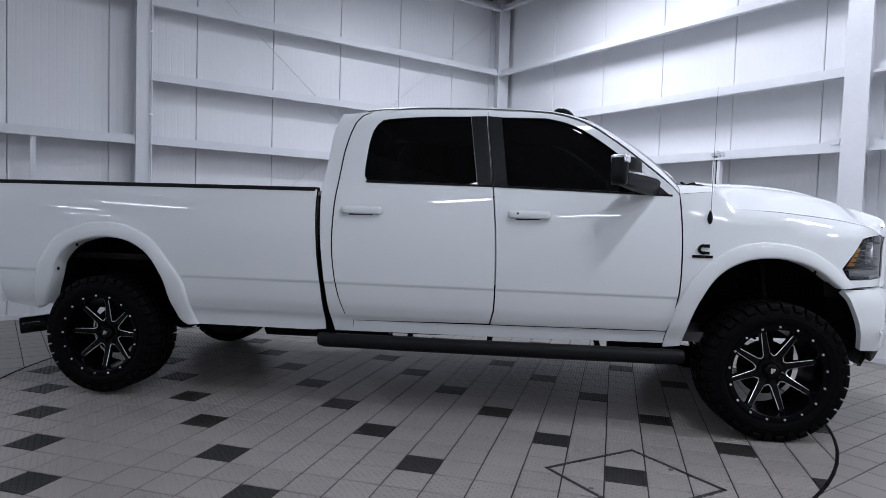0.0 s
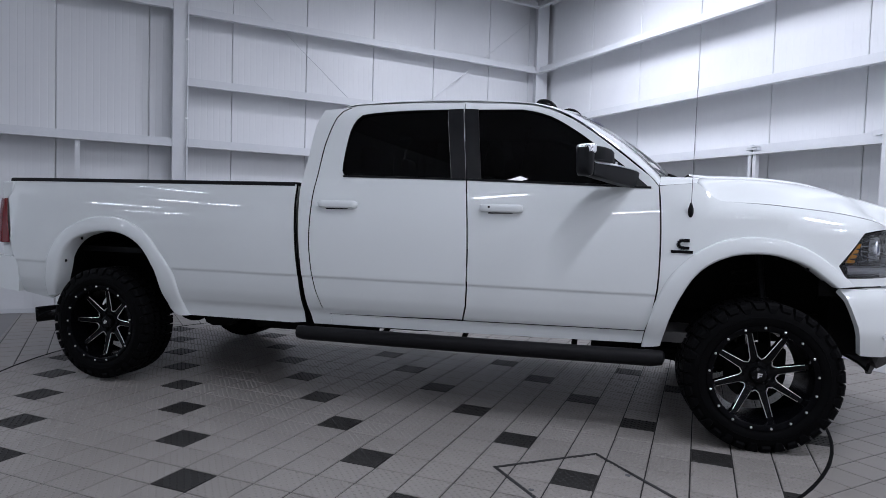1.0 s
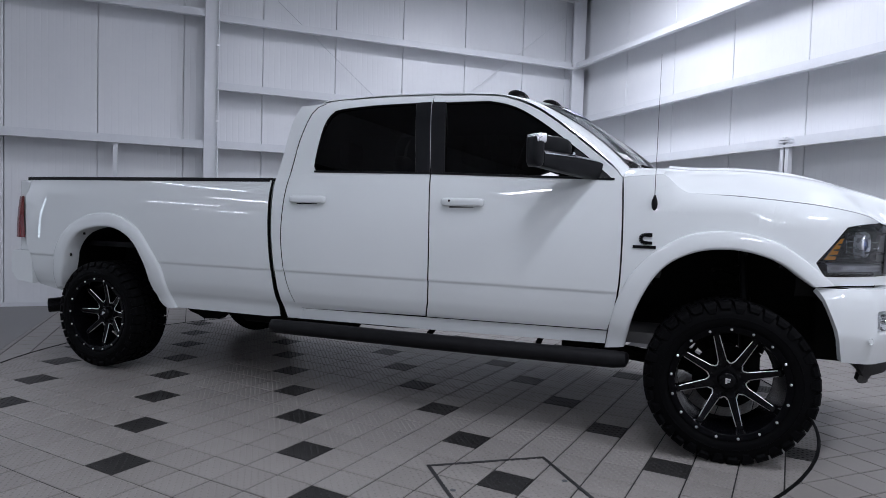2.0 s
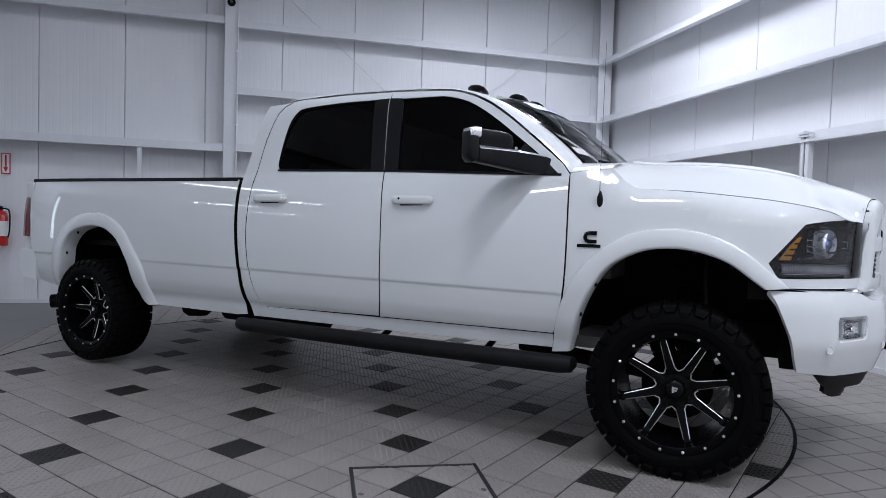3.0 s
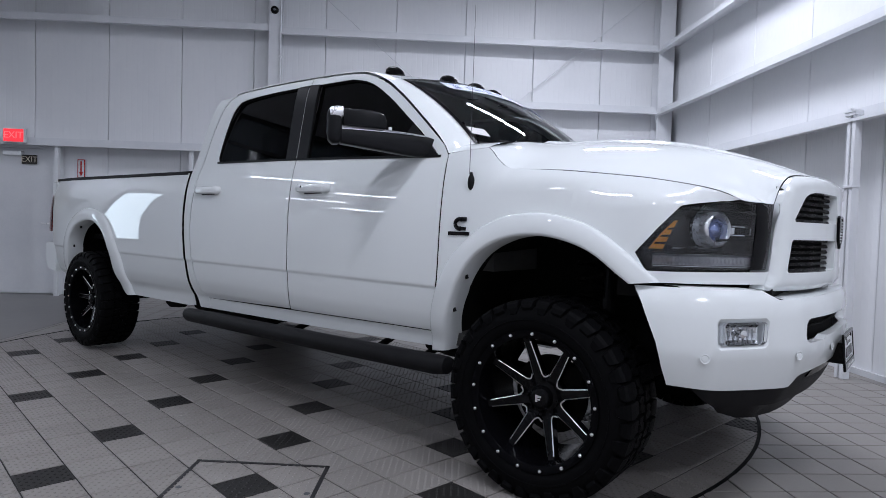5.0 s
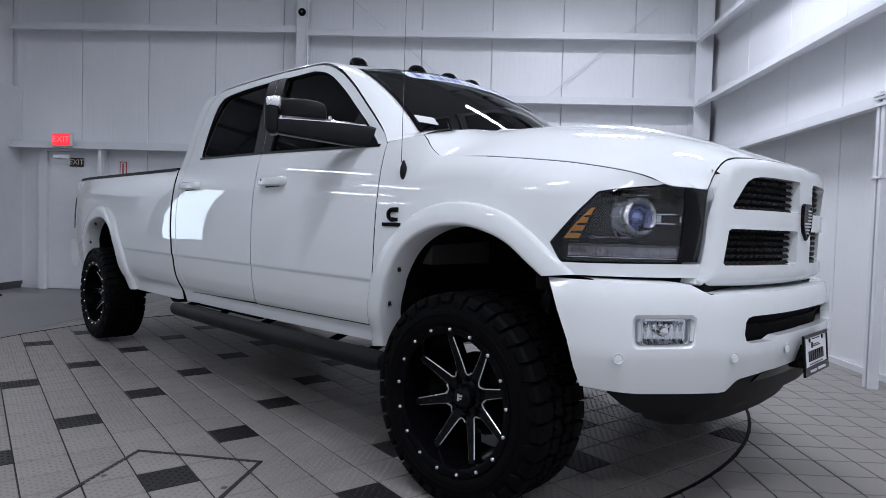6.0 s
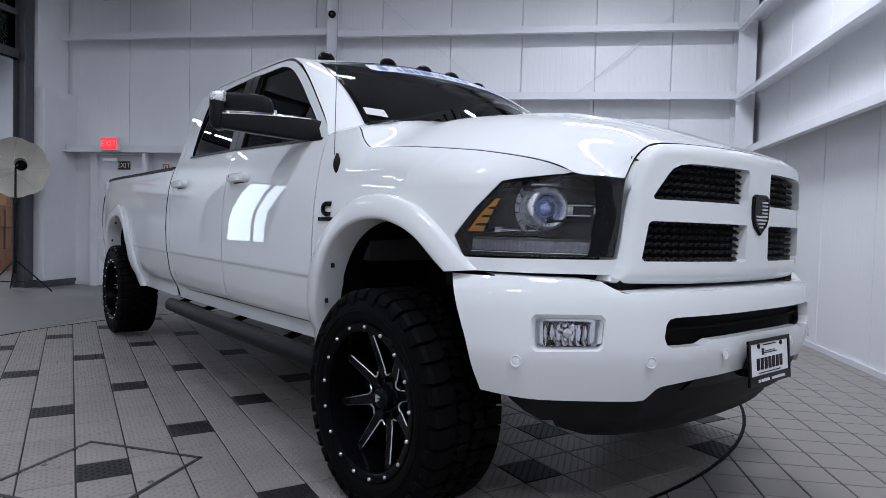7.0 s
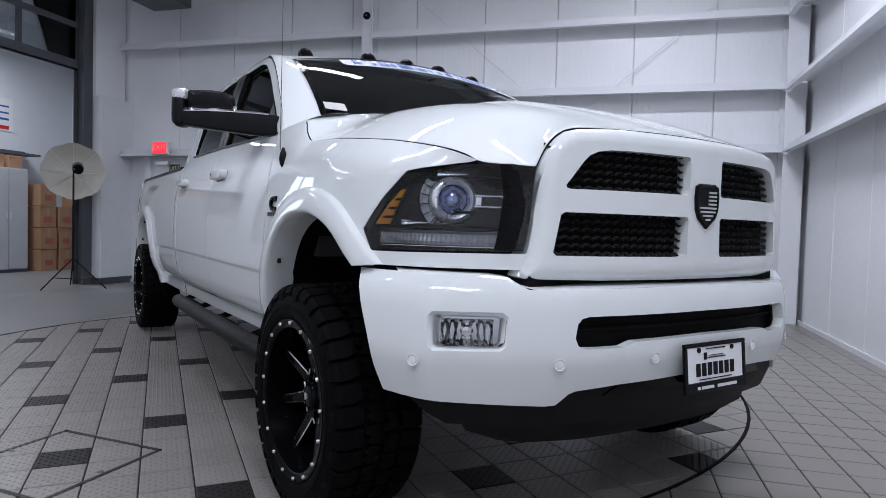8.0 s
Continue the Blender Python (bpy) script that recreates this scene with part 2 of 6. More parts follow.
east = hall_piece("wall_east", boxes(((WALL_E + 0.03, WALL_S, 0), (WALL_E + 0.2, WALL_N + 0.03, TOP))), panel_white, *wall_labels)
south = hall_piece("wall_south", boxes(((WALL_W - 0.3, WALL_S - 0.2, 0), (WALL_E + 0.3, WALL_S, TOP))), panel_white, "white metal wall panels", "wall")
hall_piece("wall_west", boxes(((WALL_W - 0.2, WALL_S, 0), (WALL_W, -6.0, TOP)), ((WALL_W - 0.2, -6.0, 4.6), (WALL_W, -0.34, TOP)), ((WALL_W - 0.12, -0.34, 0), (WALL_W + 0.1, WALL_N, TOP))), panel_white, "white wall with a wide glazed opening", "wall")
hall_piece("pier", boxes(((WALL_W - 0.02, -0.38, 0.1), (WALL_W + 0.25, WALL_N, 2.88))), steel_white, "white boxed-in pier beside the opening", "pier", bevel=0.006)
hall_piece("pier_base", boxes(((WALL_W - 0.03, -0.39, 0), (WALL_W + 0.26, WALL_N, 0.1))), dark_steel, "grey pier base", "baseboard")
hall_piece("ceiling", boxes(((WALL_W - 0.3, WALL_S - 0.2, TOP), (WALL_E + 0.3, WALL_N + 0.2, TOP + 0.2))), ceiling_grey, "grey metal roof deck", "ceiling")


def ribbed_panel(width, height):
    """One cladding panel: a flat sheet with shallow grooves, along x, facing -y."""
    xs = [(0.004, 0.028), (0.004, 0.006), (0.012, 0.0)]
    count = 13
    for k in range(1, count):
        x = width * k / count
        xs += [(x - 0.009, 0.0), (x - 0.003, 0.0006), (x + 0.003, 0.0006), (x + 0.009, 0.0)]
    xs += [(width - 0.012, 0.0), (width - 0.004, 0.006), (width - 0.004, 0.028)]
    return lofted([[(x, y, z) for x, y in xs] for z in (0.0, height)])


panel_mesh = None
for wall, start, count, turn in ((north, 0.206, 10, 0), (east, None, 15, 1)):
    for k in range(count):
        if turn == 0:
            m = pose(start - PANEL * (k + 1), WALL_N, 0.004)
        else:
            m = pose(WALL_E, WALL_N - 0.28 - PANEL * k, 0.004, 0, 0, -90)
        if panel_mesh is None:
            ob = part("wall_panel", ribbed_panel(PANEL, TOP - 0.01), panel_white, None)
            panel_mesh = ob.data
        else:
            ob = new("wall_panel", panel_mesh)
        ob.parent = wall
        ob.matrix_basis = m

# steel columns and girts along both walls
def i_column(name, u, v, along, top=TOP, depth=0.25, width=0.15, mat=None, label="white painted steel column standing against the wall"):
    """A steel column of H section; along: the wall's direction, 'u' or 'v'."""
    bm = bmesh.new()
    w, d, t = width / 2, depth, 0.014
    if along == "u":
        box(bm, (u - w, -v, 0), (u + w, -v + t, top))
        box(bm, (u - w, -v + d - t, 0), (u + w, -v + d, top))
        box(bm, (u - 0.006, -v + t, 0), (u + 0.006, -v + d - t, top))
    else:
        box(bm, (u, -v - w, 0), (u + t, -v + w, top))
        box(bm, (u + d - t, -v - w, 0), (u + d, -v + w, top))
        box(bm, (u + t, -v - 0.006, 0), (u + d - t, -v + 0.006, top))
    return hall_piece(name, bm, mat or steel_white, label, "column", bevel=0.003)


i_column("steel_column", -5.32, 0.0, "u", depth=0.24)
i_column("steel_column", 0.09, 0.0, "u", width=0.22, depth=0.24)
i_column("steel_column", -0.1, 5.36, "v", depth=0.34, width=0.22)
i_column("steel_column", WALL_W - 0.1, 0.48, "v", depth=0.2, width=0.16, mat=dark_steel, label="dark grey steel column beside the opening")


def girt(name, u0, u1, z, wall="n"):
    """A Z-shaped wall girt: web flat on, flange on top, lip down."""
    bm = bmesh.new()
    h = 0.10
    if wall == "n":
        box(bm, (u0, 0.02, z - h), (u1, 0.026, z))
        box(bm, (u0, 0.026, z - 0.006), (u1, WALL_N - 0.003, z))
        box(bm, (u0, -0.035, z - h - 0.006), (u1, 0.026, z - h))
        box(bm, (u0, -0.041, z - h - 0.006), (u1, -0.035, z - h + 0.02))
    else:
        box(bm, (0.02, u0, z - h), (0.026, u1, z))
        box(bm, (0.026, u0, z - 0.006), (WALL_E - 0.003, u1, z))
        box(bm, (-0.035, u0, z - h - 0.006), (0.026, u1, z - h))
        box(bm, (-0.041, u0, z - h - 0.006), (-0.035, u1, z - h + 0.02))
    return hall_piece(name, bm, steel_white, "white painted steel wall girt", "girt")


for z in (2.12, 2.86, 3.72, 4.75):
    girt("wall_girt", -5.24, -0.03, z)
for z in (2.11, 3.755, 4.75):
    girt("wall_girt", WALL_W + 0.26, -5.4, z)
for z in (2.12, 2.84, 3.71, 4.75):
    girt("wall_girt", -5.24, -0.03, z, "e")
    girt("wall_girt", -13.9, -5.48, z, "e")
hall_piece("eave_beam", boxes(((-9.4, -0.06, 4.86), (-0.05, 0.2, 5.12)), ((-0.06, -13.9, 4.86), (0.2, -0.12, 5.12))), dark_steel, "dark grey eave beam under the roof", "beam", bevel=0.004)
for a, b in (((-5.2, 0.14, 4.62), (-0.1, 0.14, 0.35)), ((-0.1, 0.16, 4.45), (-5.2, 0.16, 0.15))):
    hall_piece("brace_rod", rod(bmesh.new(), a, b, 0.006, 8), steel_white, "thin white diagonal brace rod", "brace")
for u in (-6.39, -8.14):
    hall_piece("wall_post", boxes(((u - 0.024, -0.01, 0), (u + 0.024, 0.04, 2.024)), ((u - 0.04, -0.012, 1.99), (u + 0.04, -0.010, 2.06))), steel_white, "slim white steel post under the girt", "post", bevel=0.002)
twin = hall_piece("wall_post", boxes(((-0.03, -3.985, 0), (0.03, -3.945, 2.10)), ((-0.03, -3.925, 0), (0.03, -3.89, 2.10)), ((-0.045, -4.0, 2.06), (0.035, -3.87, 2.085)), ((-0.042, -3.99, 1.50), (0.034, -3.88, 1.52))), steel_white, "pair of slim white uprights with a cable between", "post", bevel=0.003)
part("cable", rod(bmesh.new(), (-0.012, -3.935, 0.02), (-0.012, -3.935, 2.10), 0.008, 8), gloss_black, twin, m=Matrix())
part("clamp", boxes(((-0.05, -4.0, 2.086), (0.03, -3.88, 2.10)), ((-0.05, -3.95, 2.10), (0.0, -3.92, 2.115))), steel_white, twin, m=Matrix())
hall_piece("knee_brace", lofted([[(0.0, -5.2, 2.10), (0.03, -5.2, 2.10), (0.03, -5.2, 2.15), (0.0, -5.2, 2.15)], [(0.16, -4.45, 2.03), (0.19, -4.45, 2.03), (0.19, -4.45, 2.07), (0.16, -4.45, 2.07)]], closed=True, caps=True), steel_white, "short white steel brace", "brace")
hall_piece("baseboard", boxes(((WALL_W + 0.26, WALL_N - 0.025, 0), (WALL_E, WALL_N - 0.003, 0.05)), ((WALL_E - 0.025, WALL_S, 0), (WALL_E - 0.003, WALL_N - 0.03, 0.05))), steel_white, "low white base channel along the wall", "baseboard")

# junction box and conduit on the column
box_top = thing("junction_box", room_pose(-5.32, 0.0, 3.93), "small black round junction box on the steel column", "junction box")
part("box_body", lathe([(0.0, -0.035), (0.04, -0.033), (0.05, -0.022), (0.052, 0.0)], 20), gloss_black, box_top, smooth=50)
part("lens", lathe([(0.0, -0.042), (0.014, -0.040), (0.018, -0.034)], 14), dark_steel, box_top, smooth=50)
conduit = thing("conduit", room_pose(-5.232, 0.02, 0.0), "thin white conduit running up the steel column", "conduit")
part("tube", rod(bmesh.new(), (0, 0, 0.2), (0, 0, TOP - 0.02), 0.011, 10), steel_white, conduit, smooth=40)
for z in (1.0, 2.35, 3.3, 4.3):
    part("clip", boxes(((-0.02, -0.014, z), (0.014, 0.014, z + 0.02))), milled, conduit)

# glazed transom over the western opening
frame_bars = [((WALL_W - 0.1, -6.0, 3.24), (WALL_W + 0.0, -0.56, 3.36)), ((WALL_W - 0.08, -6.0, 3.84), (WALL_W - 0.02, -0.56, 3.92)), ((WALL_W - 0.08, -6.0, 4.5), (WALL_W - 0.02, -0.56, 4.6))]
for v in (1.5, 2.6, 3.7, 4.8, 5.95):
    frame_bars.append(((WALL_W - 0.075, -v - 0.03, 3.36), (WALL_W - 0.025, -v + 0.03, 4.5)))
transom = hall_piece("window_1", boxes(*frame_bars), dark_steel, "grey framed glazed transom above the opening", "window", bevel=0.003)
for v0, v1 in ((0.58, 1.47), (1.53, 2.57), (2.63, 3.67), (3.73, 4.77), (4.83, 5.92)):
    for z0, z1 in ((3.36, 3.84), (3.92, 4.5)):
        part("pane", boxes(((WALL_W - 0.053, -v1, z0), (WALL_W - 0.047, -v0, z1))), clear_glass("pane_glass", (0.85, 0.88, 0.9)) if "pane_glass" not in bpy.data.materials else bpy.data.materials["pane_glass"], transom, m=Matrix())
# black gasket along the transom's lower edge
part("dark_rim", boxes(((WALL_W - 0.06, -6.0, 3.215), (WALL_W - 0.02, -0.56, 3.24))), gloss_black, transom, m=Matrix())

# the room beyond the opening
far_white = varied("plain_white_wall", (0.62, 0.64, 0.67), (0.70, 0.72, 0.75), 1.0, 0.6, 0.1)
hall_piece("wall_far_room", boxes(((-13.1, 2.4, 0), (-9.8, 2.6, 4.7)), ((-21.2, -7.0, 0), (-9.9, -6.8, 4.7))), far_white, "plain white walls of the next room", "wall")
hall_piece("wall_far_west", boxes(((-21.2, -6.8, 0), (-21.0, -3.3, 4.7)), ((-21.0, -3.3, 0), (-12.9, -3.1, 4.7)), ((-13.1, -1.0, 0), (-12.9, 2.4, 4.7)), ((-13.1, -3.1, 0), (-12.9, -1.0, 0.6)), ((-13.1, -3.1, 3.1), (-12.9, -1.0, 4.7))), far_white, "plain white walls of the next room with a wide window", "wall")
hall_piece("far_ceiling", boxes(((-21.2, -7.0, 4.7), (WALL_W - 0.2, -3.1, 4.8)), ((-13.1, -3.1, 4.7), (WALL_W - 0.2, 2.6, 4.8))), far_white, "white ceiling of the next room", "ceiling")
window = hall_piece("window_2", boxes(((-13.0, -3.1, 0.6), (-12.95, -3.04, 3.1)), ((-13.0, -1.06, 0.6), (-12.95, -1.0, 3.1)), ((-13.0, -3.04, 3.04), (-12.95, -1.06, 3.1)), ((-13.0, -3.04, 0.6), (-12.95, -1.06, 0.66)), ((-13.0, -2.08, 0.66), (-12.95, -2.03, 3.04))), dark_steel, "wide daylit window of the next room", "window")
for v0, v1 in ((1.06, 2.03), (2.08, 3.04)):
    part("pane", boxes(((-12.98, -v1, 0.66), (-12.974, -v0, 3.04))), bpy.data.materials["pane_glass"], window, m=Matrix())
# bright open air far beyond that window
daylight = lamp_surface("daylight", (0.80, 0.90, 1.0), 6.0)
hall_piece("backdrop", boxes(((-26.1, 2.2, 0.2), (-26.0, 3.7, 5.6))), daylight, "bright open air outside", "backdrop")
hall_piece("far_shelf", boxes(((-12.9, -0.6, 2.14), (-12.5, 1.3, 2.18)), ((-12.9, -0.6, 2.18), (-12.88, 1.3, 2.24))), dark_steel, "dark wall shelf", "shelf")

# door, signs, extinguisher on the north wall
door = hall_piece("door_1", boxes(((-9.02, WALL_N - 0.045, 0.01), (-8.22, WALL_N - 0.012, 1.98))), steel_white, "plain white steel exit door", "door", bevel=0.003)
part("door_frame", boxes(((-9.13, WALL_N - 0.10, 0), (-9.02, WALL_N - 0.004, 2.015)), ((-8.22, WALL_N - 0.10, 0), (-8.17, WALL_N - 0.004, 2.015)), ((-9.02, WALL_N - 0.10, 1.98), (-8.22, WALL_N - 0.004, 2.015))), steel_white, door, bevel=0.003, m=Matrix())
bm = rod(bmesh.new(), (-8.30, WALL_N - 0.045, 0.97), (-8.30, WALL_N - 0.10, 0.97), 0.012)
rod(bm, (-8.30, WALL_N - 0.10, 0.97), (-8.42, WALL_N - 0.10, 0.97), 0.010)
part("lever_handle", bm, milled, door, m=Matrix())
part("door_closer", boxes(((-8.92, WALL_N - 0.11, 1.88), (-8.68, WALL_N - 0.045, 1.94))), milled, door, bevel=0.006, m=Matrix())


def lettering(name, text, size, mat, parent, m):
    """Raised letters in the built-in font, as a mesh."""
    curve = bpy.data.curves.new(name, "FONT")
    curve.body, curve.size, curve.extrude, curve.align_x, curve.align_y = text, size, 0.001, "CENTER", "CENTER"
    tmp = bpy.data.objects.new(name, curve)
    scene.collection.objects.link(tmp)
    me = bpy.data.meshes.new_from_object(tmp.evaluated_get(bpy.context.evaluated_depsgraph_get()))
    bpy.data.objects.remove(tmp)
    ob = new(name, me)
    me.materials.clear()
    me.materials.append(mat)
    ob.parent, ob.matrix_basis = parent, m
    return ob


brown = varied("dark_brown_plate", (0.02, 0.016, 0.013), (0.035, 0.028, 0.022), 10.0, 0.5)
cream = material("cream_lettering", (0.72, 0.66, 0.55), 0.5)
plate_sign = part("exit_plate", boxes(((-0.10, -0.004, -0.062), (0.10, 0.004, 0.062))), brown, None, "dark plate reading EXIT in cream letters on the door", m=room_pose(-8.60, -0.19, 1.83))
tagged(plate_sign, "", "sign")
lettering("letters", "EXIT", 0.105, cream, plate_sign, pose(0, -0.006, 0, 90))
red_glow = lamp_surface("red_exit_glow", (1.0, 0.035, 0.055), 1.0)
sign = thing("exit_sign", room_pose(-8.63, 0.10, 2.115), "glowing red exit sign on the wall girt", "exit sign")
part("sign_body", boxes(((-0.145, -0.01, -0.095), (0.145, 0.05, 0.095))), steel_white, sign, bevel=0.008)
part("sign_face", boxes(((-0.125, -0.014, -0.082), (0.125, -0.011, 0.082))), red_glow, sign)
lettering("letters", "EXIT", 0.12, lamp_surface("exit_letters", (1.0, 0.16, 0.18), 1.0), sign, pose(0, -0.0165, 0, 90))
part("bracket", boxes(((-0.03, 0.05, -0.02), (0.03, 0.15, 0.02))), steel_white, sign)
red_paint = varied("red_enamel", (0.42, 0.012, 0.015), (0.55, 0.02, 0.02), 8.0, 0.25, 0.05, coat=0.6)
sign_white = material("sign_white", (0.75, 0.75, 0.75), 0.5)
ext_sign = part("extinguisher_sign", boxes(((-0.05, -0.003, -0.13), (0.05, 0.003, 0.13))), red_paint, None, "red and white fire extinguisher arrow sign", m=room_pose(-7.94, -0.235, 1.73))
tagged(ext_sign, "", "sign")
part("sign_border", boxes(((-0.038, -0.005, -0.115), (0.038, -0.003, 0.118))), sign_white, ext_sign, m=Matrix())
bm = boxes(((-0.010, -0.007, -0.05), (0.010, -0.005, 0.105)))
v = [bm.verts.new(p) for p in ((-0.028, -0.0065, -0.045), (0.028, -0.0065, -0.045), (0, -0.0065, -0.105))]
bm.faces.new(v)
part("arrow", bm, red_paint, ext_sign, m=Matrix())
ext = thing("fire_extinguisher", room_pose(-7.96, -0.14, 0.72), "red fire extinguisher with a pale label hung on the wall", "extinguisher")
part("cylinder", lathe([(0.0, 0.0), (0.07, 0.0), (0.078, 0.012), (0.078, 0.36), (0.06, 0.405), (0.03, 0.42), (0.022, 0.44)], 24, "Z"), red_paint, ext, smooth=50)
part("label", lathe([(0.0795, 0.12), (0.0795, 0.30)], 24, "Z"), sign_white, ext)
bm = boxes(((-0.018, -0.02, 0.44), (0.018, 0.02, 0.475)), ((-0.012, -0.10, 0.475), (0.012, 0.03, 0.487)))
part("valve", bm, gloss_black, ext)
bm = bmesh.new()
hose = spline([(0.02, -0.01, 0.455), (0.10, -0.03, 0.43), (0.105, -0.03, 0.2), (0.09, -0.04, 0.1)], 12)
for a, b in zip(hose, hose[1:]):
    rod(bm, a, b, 0.009, 8)
part("hose", bm, gloss_black, ext)
part("wall_hook", boxes(((-0.02, 0.05, 0.38), (0.02, 0.115, 0.42))), dark_steel, ext)

# grey switch box with conduit on the east wall
sw = thing("switch_box", ROOM @ pose(WALL_E - 0.045, -4.75, 0.62, 0, 0, -90), "small grey switch box with a conduit on the wall", "switch box")
part("box_body", boxes(((-0.06, -0.04, -0.09), (0.06, 0.044, 0.09))), material("switch_grey", (0.32, 0.34, 0.36), 0.5), sw, bevel=0.006)
part("conduit", rod(bmesh.new(), (0, 0.02, -0.09), (0, 0.02, -0.60), 0.012), milled, sw)

# unit hanging near the roof
heater = thing("unit_heater", room_pose(-8.2, 0.6, 4.07), "dark grey unit heater hanging near the roof", "heater")
part("casing", boxes(((-0.32, -0.22, 0), (0.32, 0.22, 0.35))), dark_steel, heater, bevel=0.01)
for x in (-0.28, 0.27):
    part("hanger", boxes(((x, -0.01, 0.35), (x + 0.01, 0.01, TOP - 4.07))), milled, heater)

# ---- lights: slim high-bay fittings under the roof ----
tube_white = material("fitting_white", (0.7, 0.7, 0.7), 0.5)
first_fitting = None
LAMP_Z = 4.55
for u, v, power in ((-1.5, 2.6, 105), (-1.5, 5.2, 48), (-1.5, 8.2, 90), (-1.5, 11.2, 95), (-4.3, 3.4, 33), (-4.6, 7.4, 54), (-4.6, 10.6, 36), (-7.8, 2.8, 19), (-7.8, 8.0, 32), (-7.8, 11.2, 20)):
    data = bpy.data.lights.new("strip_lamp", "AREA")
    data.shape, data.size, data.size_y, data.energy, data.color, data.spread = "RECTANGLE", 1.2, 0.16, power, (0.83, 0.865, 1.0), radians(180)
    lamp = new("strip_lamp", data)
    lamp.matrix_basis = room_pose(u, v, LAMP_Z)
    if first_fitting is None:
        first_fitting = thing("high_bay_light", room_pose(u, v, LAMP_Z + 0.01), "slim white light fitting hung under the roof", "ceiling light", "high-bay lights")
        part("housing", lofted([[(-0.62, y, z), (0.62, y, z)] for y, z in ((-0.10, 0.0), (-0.06, 0.06), (0.06, 0.06), (0.10, 0.0))]), tube_white, first_fitting)
        for x in (-0.5, 0.49):
            part("hanger", boxes(((x, -0.004, 0.06), (x + 0.01, 0.004, TOP - LAMP_Z - 0.01))), milled, first_fitting)
    else:
        copy_thing(first_fitting, room_pose(u, v, LAMP_Z + 0.01))
for u, v, length, power in ((-11.6, 0.6, 1.2, 75), (-11.0, 3.9, 1.6, 30), (-13.4, 5.3, 1.6, 30), (-16.2, 4.4, 1.6, 30), (-19.0, 5.6, 1.6, 30)):
    data = bpy.data.lights.new("next_room_lamp", "AREA")
    data.shape, data.size, data.size_y, data.energy, data.color = "RECTANGLE", length, 0.2, power, (0.82, 0.87, 1.0)
    new("next_room_lamp", data).matrix_basis = room_pose(u, v, 4.0, 90)
    strip = copy_thing(first_fitting, room_pose(u, v, 4.01, 90))
    strip.scale = (length / 1.2, 1.15, 0.55)
# ---- the truck ----
truck = thing("pickup_truck", Matrix(), "white lifted crew-cab pickup truck with black wheels on the tiled floor", "truck")

HALF = Curve1((0.45, 0.915), (0.57, 0.935), (0.62, 0.962), (0.70, 0.988), (0.80, 0.999), (0.95, 1.001), (1.10, 0.996), (1.2, 0.986), (1.3, 0.969), (1.4, 0.942), (1.46, 0.918), (1.7, 0.852), (1.9, 0.79), (1.97, 0.745), (2.02, 0.68))
NOSE = Curve1((3.9, 0.0), (4.3, 0.006), (4.6, 0.028), (4.72, 0.05), (4.80, 0.09), (4.87, 0.14), (4.93, 0.197), (5.0, 0.28), (5.05, 0.355), (5.075, 0.41), (5.1, 0.48))


SEAM_Y = Curve1((3.72, 0.895), (3.95, 0.889), (4.006, 0.905), (4.067, 0.910), (4.191, 0.909), (4.321, 0.904), (4.442, 0.895), (4.557, 0.884), (4.665, 0.866), (4.768, 0.842), (4.866, 0.807), (4.922, 0.781), (4.96, 0.760), (5.001, 0.735), (5.045, 0.672), (5.09, 0.605))
SEAM_Z = Curve1((3.72, 1.49), (3.95, 1.466), (4.006, 1.417), (4.037, 1.391), (4.067, 1.372), (4.087, 1.366), (4.191, 1.359), (4.321, 1.351), (4.442, 1.340), (4.557, 1.328), (4.665, 1.316), (4.768, 1.300), (4.866, 1.281), (4.922, 1.265), (4.96, 1.249), (5.001, 1.233), (5.09, 1.228))
SHOULDER = Curve1((3.72, 1.28), (3.9, 1.274), (4.1, 1.272), (4.23, 1.268), (4.36, 1.261), (4.48, 1.251), (4.6, 1.240), (4.7, 1.230), (4.82, 1.205), (4.9, 1.18), (5.0, 1.145), (5.09, 1.11))


def half_width(x, z):
    """The body's half width at a place along it and a height."""
    y = HALF(z)
    if x > 3.9:
        y -= NOSE(x)
    if x > 3.72:
        # the wing's top slopes in from its shoulder to the bonnet seam
        low, top = SHOULDER(x), SEAM_Z(x)
        if z > low:
            k = min(1.25, (z - low) / (top - low))
            side = HALF(low) - (NOSE(x) if x > 3.9 else 0.0)
            t = min(1.0, (x - 3.72) / 0.24)
            y += (side + (SEAM_Y(x) + 0.004 - side) * k**1.35 - y) * t * t * (3 - 2 * t)
    if x < -0.3:
        y -= 0.05 * ((-0.3 - x) / 0.65) ** 2
    # pressed feature line along the doors
    y += 0.007 / (1 + math.exp(-(z - 0.818) / 0.003)) - 0.007
    return y


def flank(sign):
    return lambda x, z: (x, sign * half_width(x, z), z)


def mirrored(bm):
    bmesh.ops.scale(bm, vec=(1, -1, 1), verts=bm.verts)
    bmesh.ops.reverse_faces(bm, faces=bm.faces)
    return bm


